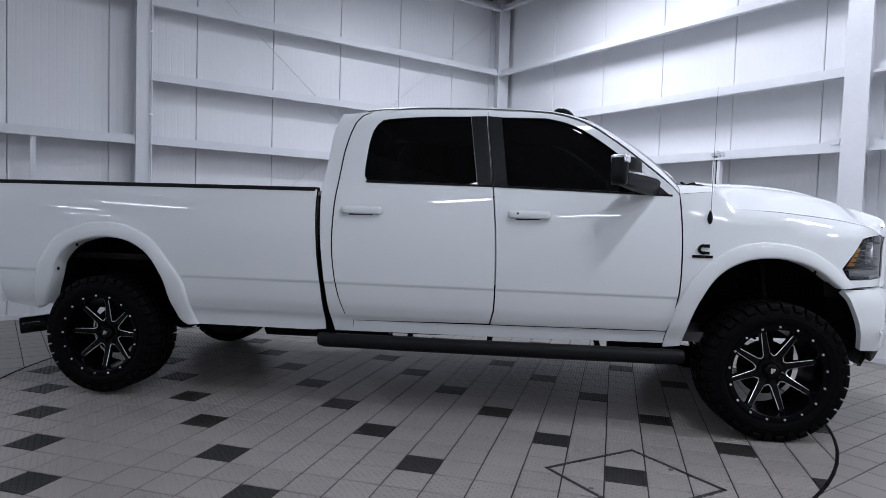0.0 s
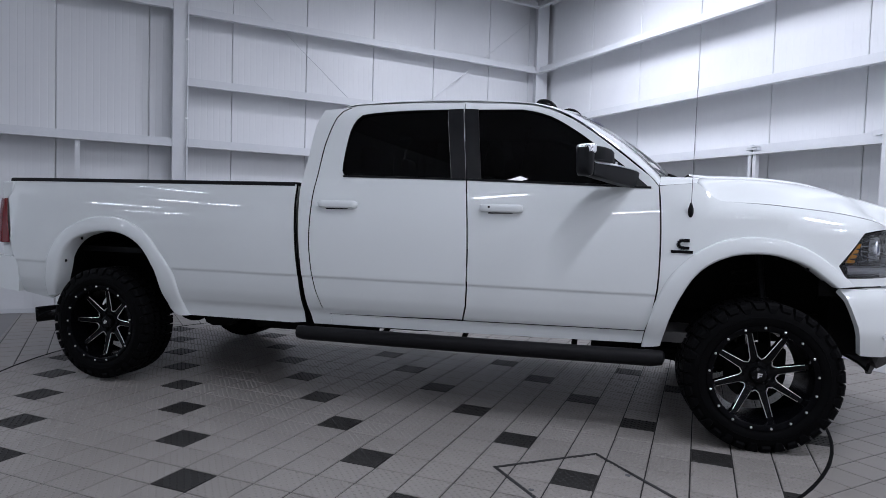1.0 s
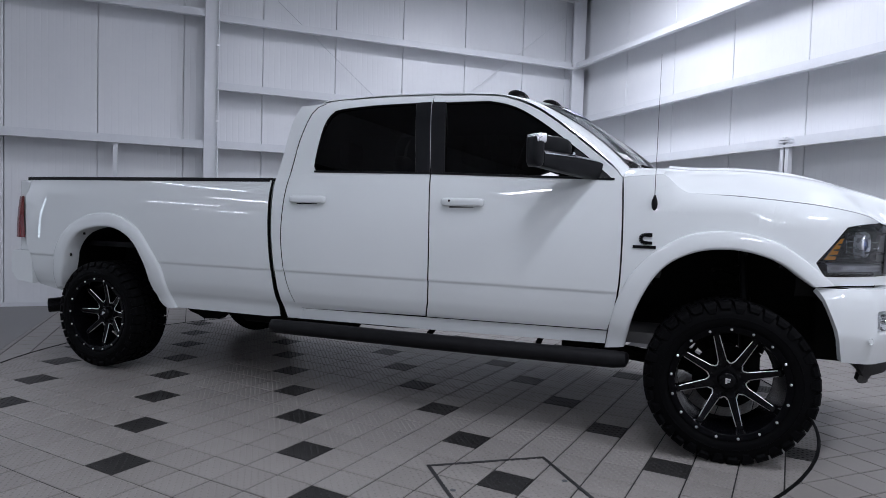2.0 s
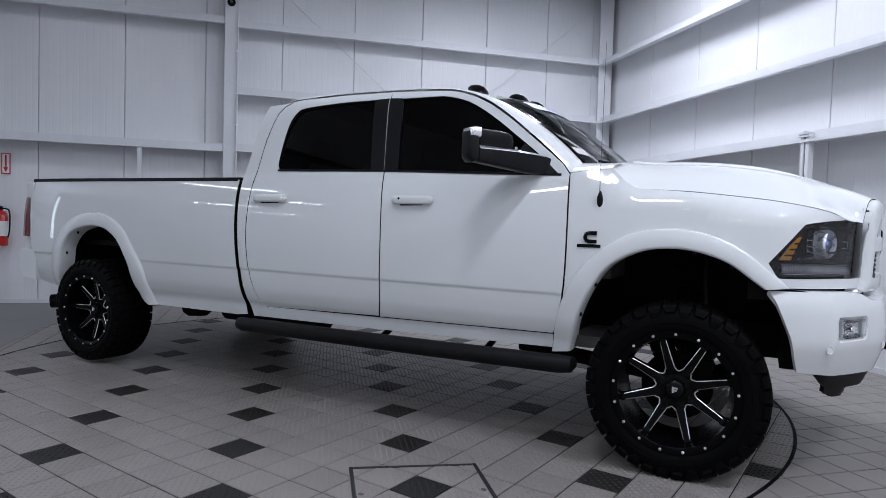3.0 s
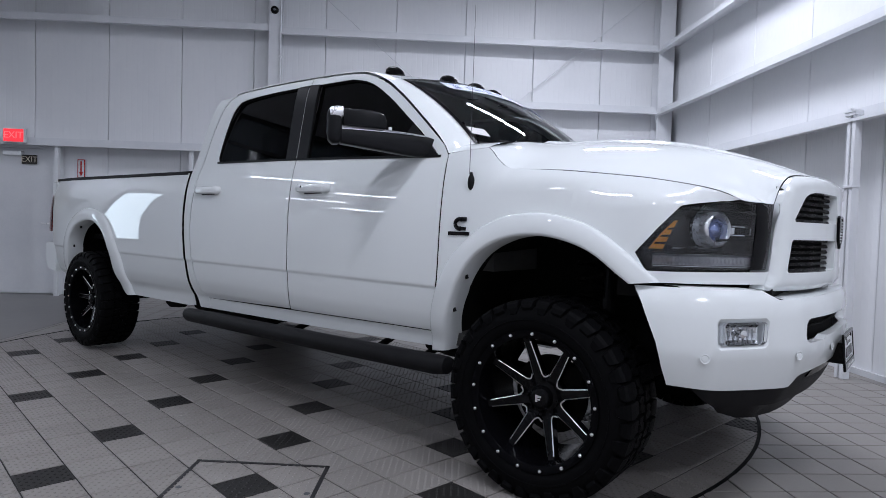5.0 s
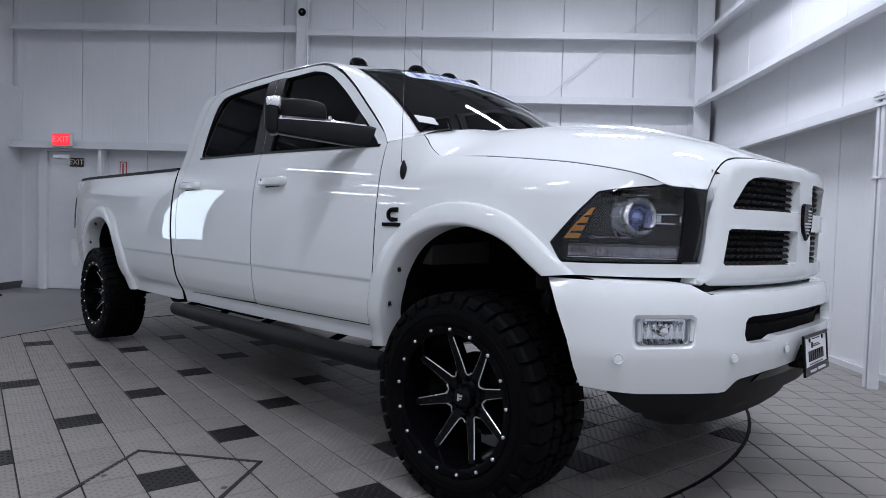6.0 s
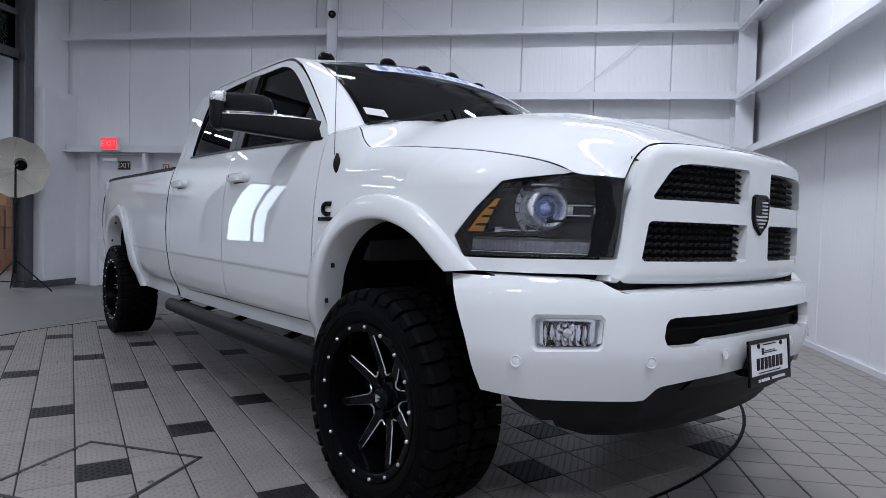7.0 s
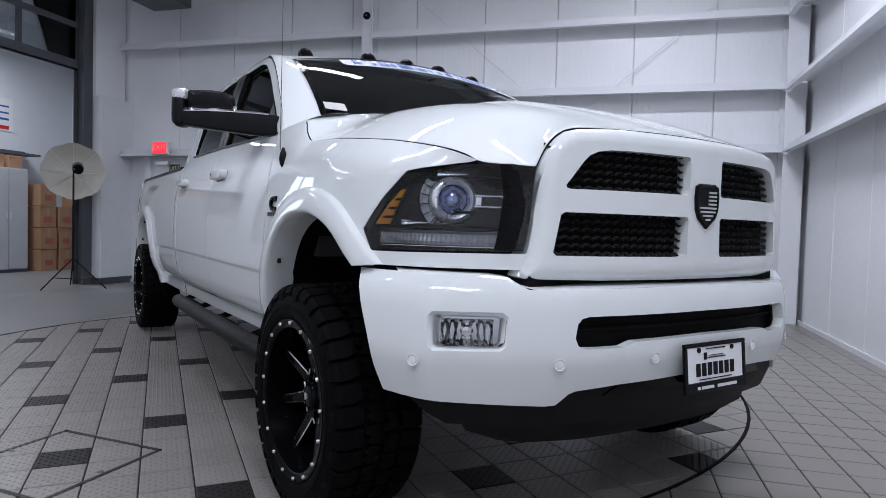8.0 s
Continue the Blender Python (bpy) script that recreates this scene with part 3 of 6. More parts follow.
REAR_ARCH = [(0.60, 0.49), (0.541, 0.53), (0.502, 0.643), (0.455, 0.804), (0.359, 0.952), (0.235, 1.032), (0.108, 1.062), (-0.047, 1.053), (-0.206, 0.999), (-0.305, 0.891), (-0.348, 0.762), (-0.419, 0.583)]
REAR_FLARE = [(0.672, 0.494), (0.632, 0.567), (0.590, 0.771), (0.484, 0.925), (0.362, 1.06), (0.18, 1.148), (0.0, 1.163), (-0.156, 1.134), (-0.335, 1.037), (-0.445, 0.885), (-0.49, 0.72), (-0.52, 0.56)]
FRONT_ARCH = [(4.668, 0.912), (4.610, 0.955), (4.535, 1.011), (4.455, 1.049), (4.348, 1.076), (4.241, 1.08), (4.132, 1.063), (4.023, 1.013), (3.941, 0.938), (3.874, 0.826), (3.822, 0.696), (3.783, 0.525)]
FRONT_FLARE = [(4.765, 0.922), (4.718, 0.966), (4.668, 1.008), (4.582, 1.075), (4.477, 1.134), (4.344, 1.167), (4.21, 1.171), (4.073, 1.142), (3.935, 1.061), (3.825, 0.947), (3.757, 0.819), (3.717, 0.688), (3.684, 0.51)]
DOOR_TOP = [(2.549, 1.972), (2.914, 1.956), (3.063, 1.928), (3.209, 1.869), (3.349, 1.779), (3.485, 1.674), (3.616, 1.567), (3.712, 1.487), (3.742, 1.444)]
DOOR_FRONT = [(3.742, 1.444), (3.75, 1.348), (3.758, 1.13), (3.754, 0.881), (3.731, 0.721), (3.699, 0.61)]
DOOR_REAR = [(2.549, 1.972), (2.145, 1.974), (1.827, 1.955), (1.725, 1.919), (1.684, 1.864), (1.652, 1.767), (1.630, 1.669), (1.615, 1.534), (1.604, 1.419), (1.597, 1.306), (1.594, 1.121), (1.602, 0.974), (1.63, 0.791), (1.662, 0.68), (1.69, 0.604), (1.735, 0.580)]
B_SEAM = [(2.549, 1.972), (2.611, 1.459), (2.64, 1.155), (2.647, 0.883), (2.641, 0.674), (2.62, 0.593)]
CAB_BACK = [(1.69, 1.998), (1.623, 1.972), (1.583, 1.908), (1.546, 1.788), (1.528, 1.611), (1.507, 1.457), (1.506, 1.342), (1.518, 1.119), (1.537, 0.934), (1.562, 0.75), (1.585, 0.596), (1.61, 0.50)]
REAR_WINDOW = [(1.80, 1.475), (1.777, 1.516), (1.782, 1.649), (1.80, 1.784), (1.839, 1.865), (1.904, 1.897), (2.175, 1.918), (2.445, 1.923), (2.511, 1.470)]
FRONT_WINDOW = [(2.70, 1.467), (2.643, 1.919), (2.925, 1.917), (3.036, 1.894), (3.143, 1.851), (3.284, 1.762), (3.422, 1.658), (3.555, 1.555), (3.685, 1.440)]


def off(points, dx=0.0, dz=0.0):
    return [(x + dx, z + dz) for x, z in points]


def dense(points, n):
    return [tuple(p) for p in spline(points, n)]


# panels below get black rim walls, painting in the shade of their gaps
GAP = 0.0045
LINES = (0.600, 0.620, 0.640, 0.660, 0.806, 0.812, 0.816, 0.820, 0.824, 0.832)
for sign, side in ((-1, "right"), (1, "left")):
    f, out = flank(sign), (0, sign, 0)
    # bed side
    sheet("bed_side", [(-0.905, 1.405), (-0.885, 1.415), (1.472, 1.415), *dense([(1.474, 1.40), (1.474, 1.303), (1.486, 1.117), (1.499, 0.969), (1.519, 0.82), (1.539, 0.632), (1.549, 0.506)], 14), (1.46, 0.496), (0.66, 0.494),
                       *dense(REAR_ARCH, 30), (-0.506, 0.542), (-0.753, 0.578), (-0.768, 0.696), (-0.782, 0.835), (-0.80, 0.85), (-0.83, 0.955), (-0.832, 1.05), (-0.86, 1.2), (-0.885, 1.275)], f, paint, truck, 0.03, cuts=((), LINES), dark_rim=shadow_black, out=out)
    # cab corner behind the rear door
    back = dense(CAB_BACK, 26)
    door = dense(DOOR_REAR, 36)
    sheet("cab_corner", [*back[2:], (1.735, 0.572 - 0.07), *[(x - GAP, z) for x, z in reversed(door[9:])], (1.70, 1.935)], f, paint, truck, 0.03, cuts=((), LINES), dark_rim=shadow_black, out=out)
    sheet("rear_door", [*[(x + GAP, z - GAP) for x, z in door], *[(x - GAP, z + GAP) for x, z in reversed(dense(B_SEAM, 16))]], f, paint, truck, 0.02, holes=[dense(REAR_WINDOW[:-1], 24) + [REAR_WINDOW[-1]]], cuts=((), LINES), dark_rim=shadow_black, out=out)
    sheet("front_door", [*[(x + GAP, z) for x, z in dense(B_SEAM, 16)[::-1]], *[(x, z - GAP) for x, z in dense(DOOR_TOP, 20)[1:]], *[(x - GAP, z) for x, z in dense(DOOR_FRONT, 14)[1:]]], f, paint, truck, 0.02, holes=[FRONT_WINDOW[:2] + dense(FRONT_WINDOW[2:], 16)], cuts=((), LINES), dark_rim=shadow_black, out=out)
    sheet("rocker_panel", [(1.735, 0.502), (2.656, 0.512), (3.684, 0.53), (3.694, 0.602), (2.62, 0.585), (1.735, 0.572)], f, paint, truck, 0.03, cuts=((), LINES), dark_rim=shadow_black, out=out)
    sheet("front_fender", [*[(x + GAP, z) for x, z in dense(DOOR_FRONT, 14)[::-1]], (3.81, 1.453), (3.88, 1.459), *[(x, SEAM_Z(x)) for x in (3.95, 3.98, 4.006, 4.022, 4.037, 4.052, 4.067, 4.077, 4.09, 4.13, 4.191, 4.25, 4.321, 4.38, 4.442, 4.5, 4.557, 4.61, 4.665, 4.71, 4.768, 4.82, 4.866, 4.895, 4.922, 4.945, 4.965, 4.985)], (4.965, 1.2325), (4.93, 1.229), (4.90, 1.2245), (4.85, 1.2165), (4.815, 1.208), (4.675, 1.03), (4.712, 0.968), (4.712, 0.94), *dense(FRONT_ARCH, 26), (3.69, 0.512)], f, paint, truck, 0.03, cuts=((), LINES), dark_rim=shadow_black, out=out)
    # flares
    for loop_in, loop_out in ((REAR_ARCH, REAR_FLARE), (FRONT_ARCH, FRONT_FLARE)):
        a, b = spline(loop_in, 40), spline(loop_out, 40)
        rows = []
        for (xi, zi), (xo, zo) in zip(a, b):
            yi, yo = half_width(xi, zi), half_width(xo, zo)
            row = []
            for t, lift in ((1.0, 0.0), (0.985, 0.014), (0.95, 0.021), (0.85, 0.026), (0.5, 0.032), (0.12, 0.036), (0.02, 0.033), (-0.04, 0.022), (-0.05, -0.09)):
                row.append((xi + (xo - xi) * t, sign * (yi + (yo - yi) * t + lift), zi + (zo - zi) * t))
            rows.append(row)
        part("fender_flare", lofted(rows), paint, truck, "smooth white wheel arch flare", smooth=60)
    # side glass
    # the panes curve gently, apart from the pressed doors
    inset = lambda x, z, s=sign: (x, s * (0.909 - 0.150 * (z - 1.44) / 0.48 + 0.020 * (z - 1.44) * (1.92 - z) / 0.2304), z)
    proud = lambda x, z, s=sign: (x, s * (half_width(x, z) + 0.003), z)
    for hole in (dense(REAR_WINDOW[:-1], 24) + [REAR_WINDOW[-1]], FRONT_WINDOW[:2] + dense(FRONT_WINDOW[2:], 16)):
        sheet("side_window", hole, inset, tinted, truck, 0.004, out=out, label="dark tinted side window")
    sheet("pillar_trim", [(2.447, 1.922), (2.513, 1.468), (2.606, 1.466), (2.548, 1.925)], proud, satin_black, truck, 0.008, out=out, label="satin black door pillar trim")
    sheet("pillar_trim", [(2.556, 1.925), (2.614, 1.466), (2.702, 1.466), (2.645, 1.920)], proud, satin_black, truck, 0.008, out=out, label="satin black door pillar trim")
    sheet("mirror_sail", [(3.475, 1.612), (3.452, 1.575), (3.455, 1.458), (3.688, 1.436)], proud, satin_black, truck, 0.01, out=out)
    for a, b in (((1.79, 1.474), (2.606, 1.464)), ((2.614, 1.464), (3.70, 1.433))):
        rows = []
        for k in range(13):
            x, z = a[0] + (b[0] - a[0]) * k / 12, a[1] + (b[1] - a[1]) * k / 12
            y = half_width(x, z)
            rows.append([(x, sign * (y - 0.012), z + 0.010), (x, sign * (y + 0.006), z + 0.008), (x, sign * (y + 0.006), z - 0.004), (x, sign * (y - 0.012), z - 0.005)])
        part("belt_moulding", lofted(rows, closed=True, caps=True), satin_black, truck)

# roof, windscreen, bonnet
ROOF_Z = Curve1((1.55, 1.93), (1.69, 1.985), (1.92, 2.003), (2.52, 2.012), (2.8, 1.996), (3.0, 1.980), (3.2, 1.948), (3.35, 1.906))


def roof(x, y):
    return (x, y, ROOF_Z(x) + 0.014 - 0.045 * (abs(y) / 0.72) ** 3)


roof_side = [(1.64, 0.66), (1.70, 0.69), (1.83, 0.70), (2.15, 0.705), (2.55, 0.71), (2.91, 0.715), (3.10, 0.715), (3.236, 0.71)]
sheet("roof", [*[(x, -y) for x, y in roof_side], (3.28, -0.4), (3.295, 0), (3.28, 0.4), *reversed(roof_side)], roof, paint, truck, 0.02, out=(0, 0, 1))


def screen(s, t):
    """The windscreen: s across (-1..1), t up (0..1)."""
    bottom = Vector((3.985 - 0.225 * s * s, 0.738 * s, 1.478 + 0.035 * s * s))
    top = Vector((3.30 - 0.055 * s * s, 0.71 * s, 1.958 - 0.068 * s * s))
    p = bottom.lerp(top, t)
    p.x += 0.022 * 4 * t * (1 - t)
    p.z += 0.022 * 4 * t * (1 - t)
    return p


sheet("windscreen", [(-1, 0), (1, 0), (1, 1), (-1, 1)], screen, screen_glass, truck, 0.005, step=0.1, out=(1, 0, 1))
for sign in (-1, 1):
    outer = [(1.75, 1.950), (1.79, 1.960), (1.83, 1.966), (2.15, 1.983), (2.55, 1.981), (2.91, 1.965), (3.06, 1.938), (3.21, 1.879), (3.35, 1.789), (3.485, 1.684), (3.616, 1.577), (3.70, 1.500), (3.742, 1.448)]
    inner = [roof(x, y) for x, y in ((1.75, 0.695), (1.79, 0.698), *roof_side[2:7])] + [tuple(screen(1, t)) for t in (1.0, 0.77, 0.52, 0.27, 0.09, -0.02)]
    o = spline(outer, 48)
    n = spline(inner, 48)
    rows = []
    for (x, z), q in zip(o, n):
        a, b = Vector((x, sign * half_width(x, z), z)), Vector((q[0], sign * q[1], q[2]))
        up = Vector((0.25, sign * 0.6, 0.75)).normalized()
        rows.append([a - Vector((0, sign * 0.03, 0)), a, a.lerp(b, 0.3) + up * 0.010, a.lerp(b, 0.7) + up * 0.010, b])
    part("roof_rail", lofted(rows), paint, truck, smooth=70)
    # corner of the wing between pillar, windscreen and bonnet
    last, rows = rows[-1], []
    for k in range(13):
        t = k / 12
        x = 3.745 + 0.205 * t
        z = 1.448 + 0.019 * t
        a = Vector((x, sign * (half_width(x, z) - 0.001), z))
        b = Vector((3.765 + 0.225 * t, sign * (0.741 - 0.03 * t), 1.512))
        lift = 0.010
        up = Vector((0.25 - 0.2 * t, sign * 0.6, 0.75)).normalized()
        rows.append([a, a.lerp(b, 0.15) + up * lift * 0.6, a.lerp(b, 0.3) + up * lift, a.lerp(b, 0.5) + up * lift * 1.1, a.lerp(b, 0.7) + up * lift, b])
    part("wing_corner", lofted(rows), paint, truck, smooth=80)
    # black glass edge along the pillar
    rows = [[screen(sign * 1.012, t) + Vector((0.004, 0, 0.004)), screen(sign * 0.983, t) + Vector((0.004, 0, 0.004))] for t in np.linspace(0, 1, 14)]
    part("screen_seal", lofted(rows), gloss_black, truck)
rows = [[screen(s, 0.985) + Vector((0.003, 0, 0.003)), screen(s, 1.005) + Vector((0.003, 0, 0.003))] for s in np.linspace(-1, 1, 20)]
part("screen_seal", lofted(rows), gloss_black, truck)
rows = [[screen(s, 0.03) + Vector((0.003, 0, 0.003)), screen(s, -0.03) + Vector((0.02, 0, -0.02)), (4.06 - 0.1 * s * s, 0.70 * s, 1.462)] for s in np.linspace(-0.97, 0.97, 20)]
part("cowl", lofted(rows), black_plastic, truck, "black plastic scuttle below the windscreen", smooth=50)
for y0, y1 in ((-0.62, -0.02), (0.0, 0.6)):
    part("wiper", tube([screen((y0 + (y1 - y0) * k / 8) / 0.735, 0.035 + 0.004 * k) + Vector((0.014, 0, 0.014)) for k in range(9)], 0.008, 6), black_plastic, truck)


# grille and bonnet share the line where they meet
GRILLE = Curve1((0, 5.213), (0.10, 5.211), (0.25, 5.199), (0.40, 5.174), (0.48, 5.150), (0.53, 5.132), (0.58, 5.112), (0.62, 5.092), (0.66, 5.06), (0.72, 4.99))
SIDE_Y = Curve1((0.89, 0.648), (0.93, 0.630), (1.046, 0.606), (1.193, 0.594), (1.235, 0.588), (1.262, 0.580), (1.288, 0.566), (1.318, 0.543), (1.334, 0.515), (1.345, 0.49))
TOP_Z = Curve1((0, 1.350), (0.25, 1.349), (0.40, 1.346), (0.49, 1.339), (0.525, 1.328), (0.552, 1.304), (0.575, 1.268), (0.59, 1.225))
GRILLE_ROLL = 0.036
# bonnet: a smooth height over its plan, held by the wing seams, the lamps, the grille and its own middle line
HOOD_EDGE = spline([(3.948, 0.885, 1.468), *[(x, SEAM_Y(x) - 0.004 - 0.002 * min(1.0, max(0.0, (x - 4.1) / 0.2)), SEAM_Z(x) + 0.0005 + 0.0045 * min(1.0, max(0.0, (x - 4.1) / 0.2))) for x in (3.975, 4.006, 4.037, 4.067, 4.09, 4.191, 4.321, 4.442, 4.557, 4.665, 4.768, 4.866, 4.922, 4.955)], (4.985, 0.742, 1.238), (5.01, 0.706, 1.2325), (5.04, 0.662, 1.2305), (5.058, 0.626, 1.2305)], 90)
HOOD_NOSE = spline([(GRILLE(y) - GRILLE_ROLL - 0.004, y, z) for y, z in ((0.594, 1.232), (0.582, 1.262), (0.567, 1.293), (0.549, 1.316), (0.524, 1.335), (0.488, 1.346), (0.40, 1.351), (0.25, 1.354), (0.10, 1.355), (0.0, 1.355))], 40)
HOOD_MID = Curve1((3.95, 1.536), (4.1, 1.541), (4.25, 1.541), (4.40, 1.535), (4.55, 1.521), (4.70, 1.497), (4.85, 1.462), (4.97, 1.426), (5.06, 1.397), (5.13, 1.373), (5.17, 1.355))


def thin_plate(points):
    """A smooth height over x, y that passes through points."""
    p = np.array(points, float)
    n = len(p)
    d = np.linalg.norm(p[:, None, :2] - p[None, :, :2], axis=2)
    k = np.where(d > 0, d**2 * np.log(np.maximum(d, 1e-9)), 0.0)
    side = np.c_[np.ones(n), p[:, :2]]
    full = np.block([[k, side], [side.T, np.zeros((3, 3))]])
    w = np.linalg.solve(full, np.r_[p[:, 2], 0, 0, 0])

    def height(x, y):
        r = np.hypot(p[:, 0] - x, p[:, 1] - y)
        return float(np.where(r > 0, r**2 * np.log(np.maximum(r, 1e-9)), 0.0) @ w[:n] + w[n] + w[n + 1] * x + w[n + 2] * y)

    return height


held = [(x, s * y, z) for x, y, z in HOOD_EDGE[::3] for s in (-1, 1)] + [(x, s * y, z) for x, y, z in [*HOOD_NOSE[0:12:2], *HOOD_NOSE[12:-1:3]] for s in (-1, 1)]
held += [(x, 0.0, HOOD_MID(x)) for x in (3.96, 4.08, 4.2, 4.32, 4.44, 4.56, 4.68, 4.80, 4.91, 5.01, 5.09, 5.145)] + [tuple(HOOD_NOSE[-1])]
for x, full in ((4.1, 0.76), (4.25, 0.76), (4.4, 0.75), (4.55, 0.74), (4.7, 0.72), (4.82, 0.70)):
    held += [(x, s * SEAM_Y(x) * 0.68, SEAM_Z(x) + (HOOD_MID(x) - SEAM_Z(x)) * full) for s in (-1, 1)]
    held += [(x, s * SEAM_Y(x) * 0.36, SEAM_Z(x) + (HOOD_MID(x) - SEAM_Z(x)) * 0.95) for s in (-1, 1)]
hood_height = thin_plate(held)


def hood(x, y):
    """The bonnet's surface, with its raised middle fading out towards the nose."""
    fade = min(1.0, max(0.0, (5.09 - x) / 0.5))
    wide = 0.40 - 0.10 * (x - 4.0)
    dome = 0.019 / (1 + math.exp((abs(y) - wide) / 0.010))
    return (x, y, hood_height(x, y) + dome * fade * fade * (3 - 2 * fade))


half = [(x, y) for x, y, z in HOOD_EDGE] + [(x, y) for x, y, z in HOOD_NOSE]
rear = [(3.944 + 0.03 * (1 - (y / 0.88) ** 2), y) for y in np.linspace(-0.80, 0.80, 21)]
hood_outline = rear + half + [(x, -y) for x, y in reversed(half[:-1])]
# its black rim paints the seam's shade
sheet("bonnet", hood_outline, hood, paint, truck, 0.022, step=0.03, out=(0, 0, 1), label="white bonnet with a raised middle", depth=(0, 0, -0.012), dark_rim=shadow_black)
# black sheet under the bonnet, added to keep its open seams in shade
rows = [[Vector(hood(x, y * (SEAM_Y(x) - 0.05))) + Vector((0, 0, -0.05)) for y in np.linspace(-0.97, 0.97, 15)] for x in np.linspace(3.97, 5.0, 16)]
part("bonnet_underside", lofted(rows), shadow_black, truck)
for sign in (-1, 1):
    # black strips below the seams, painting in their shade
    rows = [[(p[0], sign * (p[1] - 0.03), p[2] - 0.022), (p[0], sign * (p[1] + 0.006), p[2] - 0.026)] for p in HOOD_EDGE[14:80:3]]
    part("seam_shade_strip", lofted(rows), shadow_black, truck)

# ---- front end ----
frosted = varied("clear_light_bar", (0.55, 0.56, 0.60), (0.95, 0.95, 0.97), 45.0, 0.2, 0.1, metal=0.4, coat=1.0)
lamp_black = varied("black_lamp_housing", (0.004, 0.004, 0.005), (0.010, 0.010, 0.012), 14.0, 0.2, 0.06, spec=0.3)
reflector = varied("bright_reflector", (0.88, 0.89, 0.91), (0.96, 0.96, 0.97), 60.0, 0.18, 0.08, metal=1.0)
clear_ring = varied("clear_polycarbonate_ring", (0.80, 0.82, 0.86), (0.95, 0.95, 0.97), 40.0, 0.28, 0.08, metal=0.6, coat=1.0)
PLAN = spline([(5.248, 0.0), (5.246, 0.12), (5.239, 0.25), (5.222, 0.38), (5.199, 0.49), (5.182, 0.555), (5.167, 0.588), (5.140, 0.635), (5.065, 0.75), (4.985, 0.862), (4.935, 0.915), (4.82, 0.972), (4.66, 1.012), (4.50, 1.02)], 200)
PLAN_S = np.r_[0, np.cumsum(np.linalg.norm(np.diff(PLAN, axis=0), axis=1))]


def at_y(y):
    """The way along the bumper's plan, from its middle, to a distance across."""
    return math.copysign(float(np.interp(abs(y), PLAN[:, 1], PLAN_S)), y)


def at_x(x, sign):
    return sign * float(np.interp(-x, -PLAN[:, 0], PLAN_S))


TUCK = Curve1((0.40, 0.11), (0.46, 0.075), (0.53, 0.044), (0.585, 0.024), (0.64, 0.007), (0.675, 0.0), (0.70, 0.0), (0.79, 0.004), (0.835, 0.010), (0.865, 0.020), (0.885, 0.034), (0.915, 0.058))


def bumper(s, z, back=0.0):
    x = float(np.interp(abs(s), PLAN_S, PLAN[:, 0]))
    y = float(np.interp(abs(s), PLAN_S, PLAN[:, 1]))
    k = TUCK(z) + back
    turn = min(1.0, max(0.0, (y - 0.5) / 0.5))
    return (x - k * (1 - 0.55 * turn), math.copysign(y - k * 0.75 * turn, s), z)


def both(points):
    """An outline given for y < 0 from the middle outwards, closed across the middle."""
    return [(at_y(y), z) for y, z in points] + [(at_y(-y), z) for y, z in reversed(points) if abs(y) > 1e-6]


upper = [(0, 0.876), (-0.2, 0.876), (-0.44, 0.873), (-0.60, 0.869), (-0.65, 0.870), (-0.674, 0.884), (-0.70, 0.900), (-0.752, 0.904), (-0.89, 0.906), (-0.96, 0.908)]
lower = [(-0.90, 0.540), (-0.859, 0.536), (-0.743, 0.533), (-0.59, 0.531), (-0.562, 0.534), (-0.545, 0.550), (-0.528, 0.568), (-0.505, 0.576), (-0.36, 0.588), (-0.10, 0.596), (0, 0.596)]
edge_x = [(4.703, 0.908), (4.718, 0.87), (4.738, 0.81), (4.776, 0.709), (4.80, 0.62), (4.825, 0.55)]
right_half = [(at_y(y), z) for y, z in upper] + [(at_x(x, -1), z) for x, z in edge_x] + [(at_y(y), z) for y, z in lower]
whole = right_half + [(-s, z) for s, z in reversed(right_half) if abs(s) > 1e-6]
opening = both([(0, 0.798), (-0.25, 0.797), (-0.44, 0.796), (-0.486, 0.795), (-0.510, 0.790), (-0.524, 0.775), (-0.532, 0.735), (-0.522, 0.712), (-0.50, 0.703), (-0.43, 0.702), (-0.37, 0.703), (-0.345, 0.712), (-0.325, 0.718), (0, 0.722)])
fog_r = [(at_y(-0.877), 0.714), (at_y(-0.878), 0.778), (at_y(-0.870), 0.789), (at_y(-0.727), 0.790), (at_y(-0.716), 0.781), (at_y(-0.720), 0.718), (at_y(-0.731), 0.708), (at_y(-0.866), 0.705)]
fog_mid = (sum(p[0] for p in fog_r) / len(fog_r), sum(p[1] for p in fog_r) / len(fog_r))
fog_rim = [(fog_mid[0] + (s - fog_mid[0]) * 1.16, fog_mid[1] + (z - fog_mid[1]) * 1.34) for s, z in fog_r]
for sign in (-1, 1):
    rows = [[bumper(-sign * (fog_mid[0] + (s - fog_mid[0]) * k), fog_mid[1] + (z - fog_mid[1]) * (1 + (k - 1) * 2.1), back) for s, z in fog_r] for k, back in ((1.165, 0.0), (1.12, 0.006), (1.03, 0.018), (1.0, 0.022), (0.99, 0.035))]
    part("fog_bezel", lofted(rows, closed=True), paint, truck, smooth=60)
sheet("front_bumper", whole, bumper, paint, truck, 0.035, step=0.05, out=(1, 0, 0), holes=[opening, fog_rim, [(-s, z) for s, z in reversed(fog_rim)]], label="white painted front bumper")
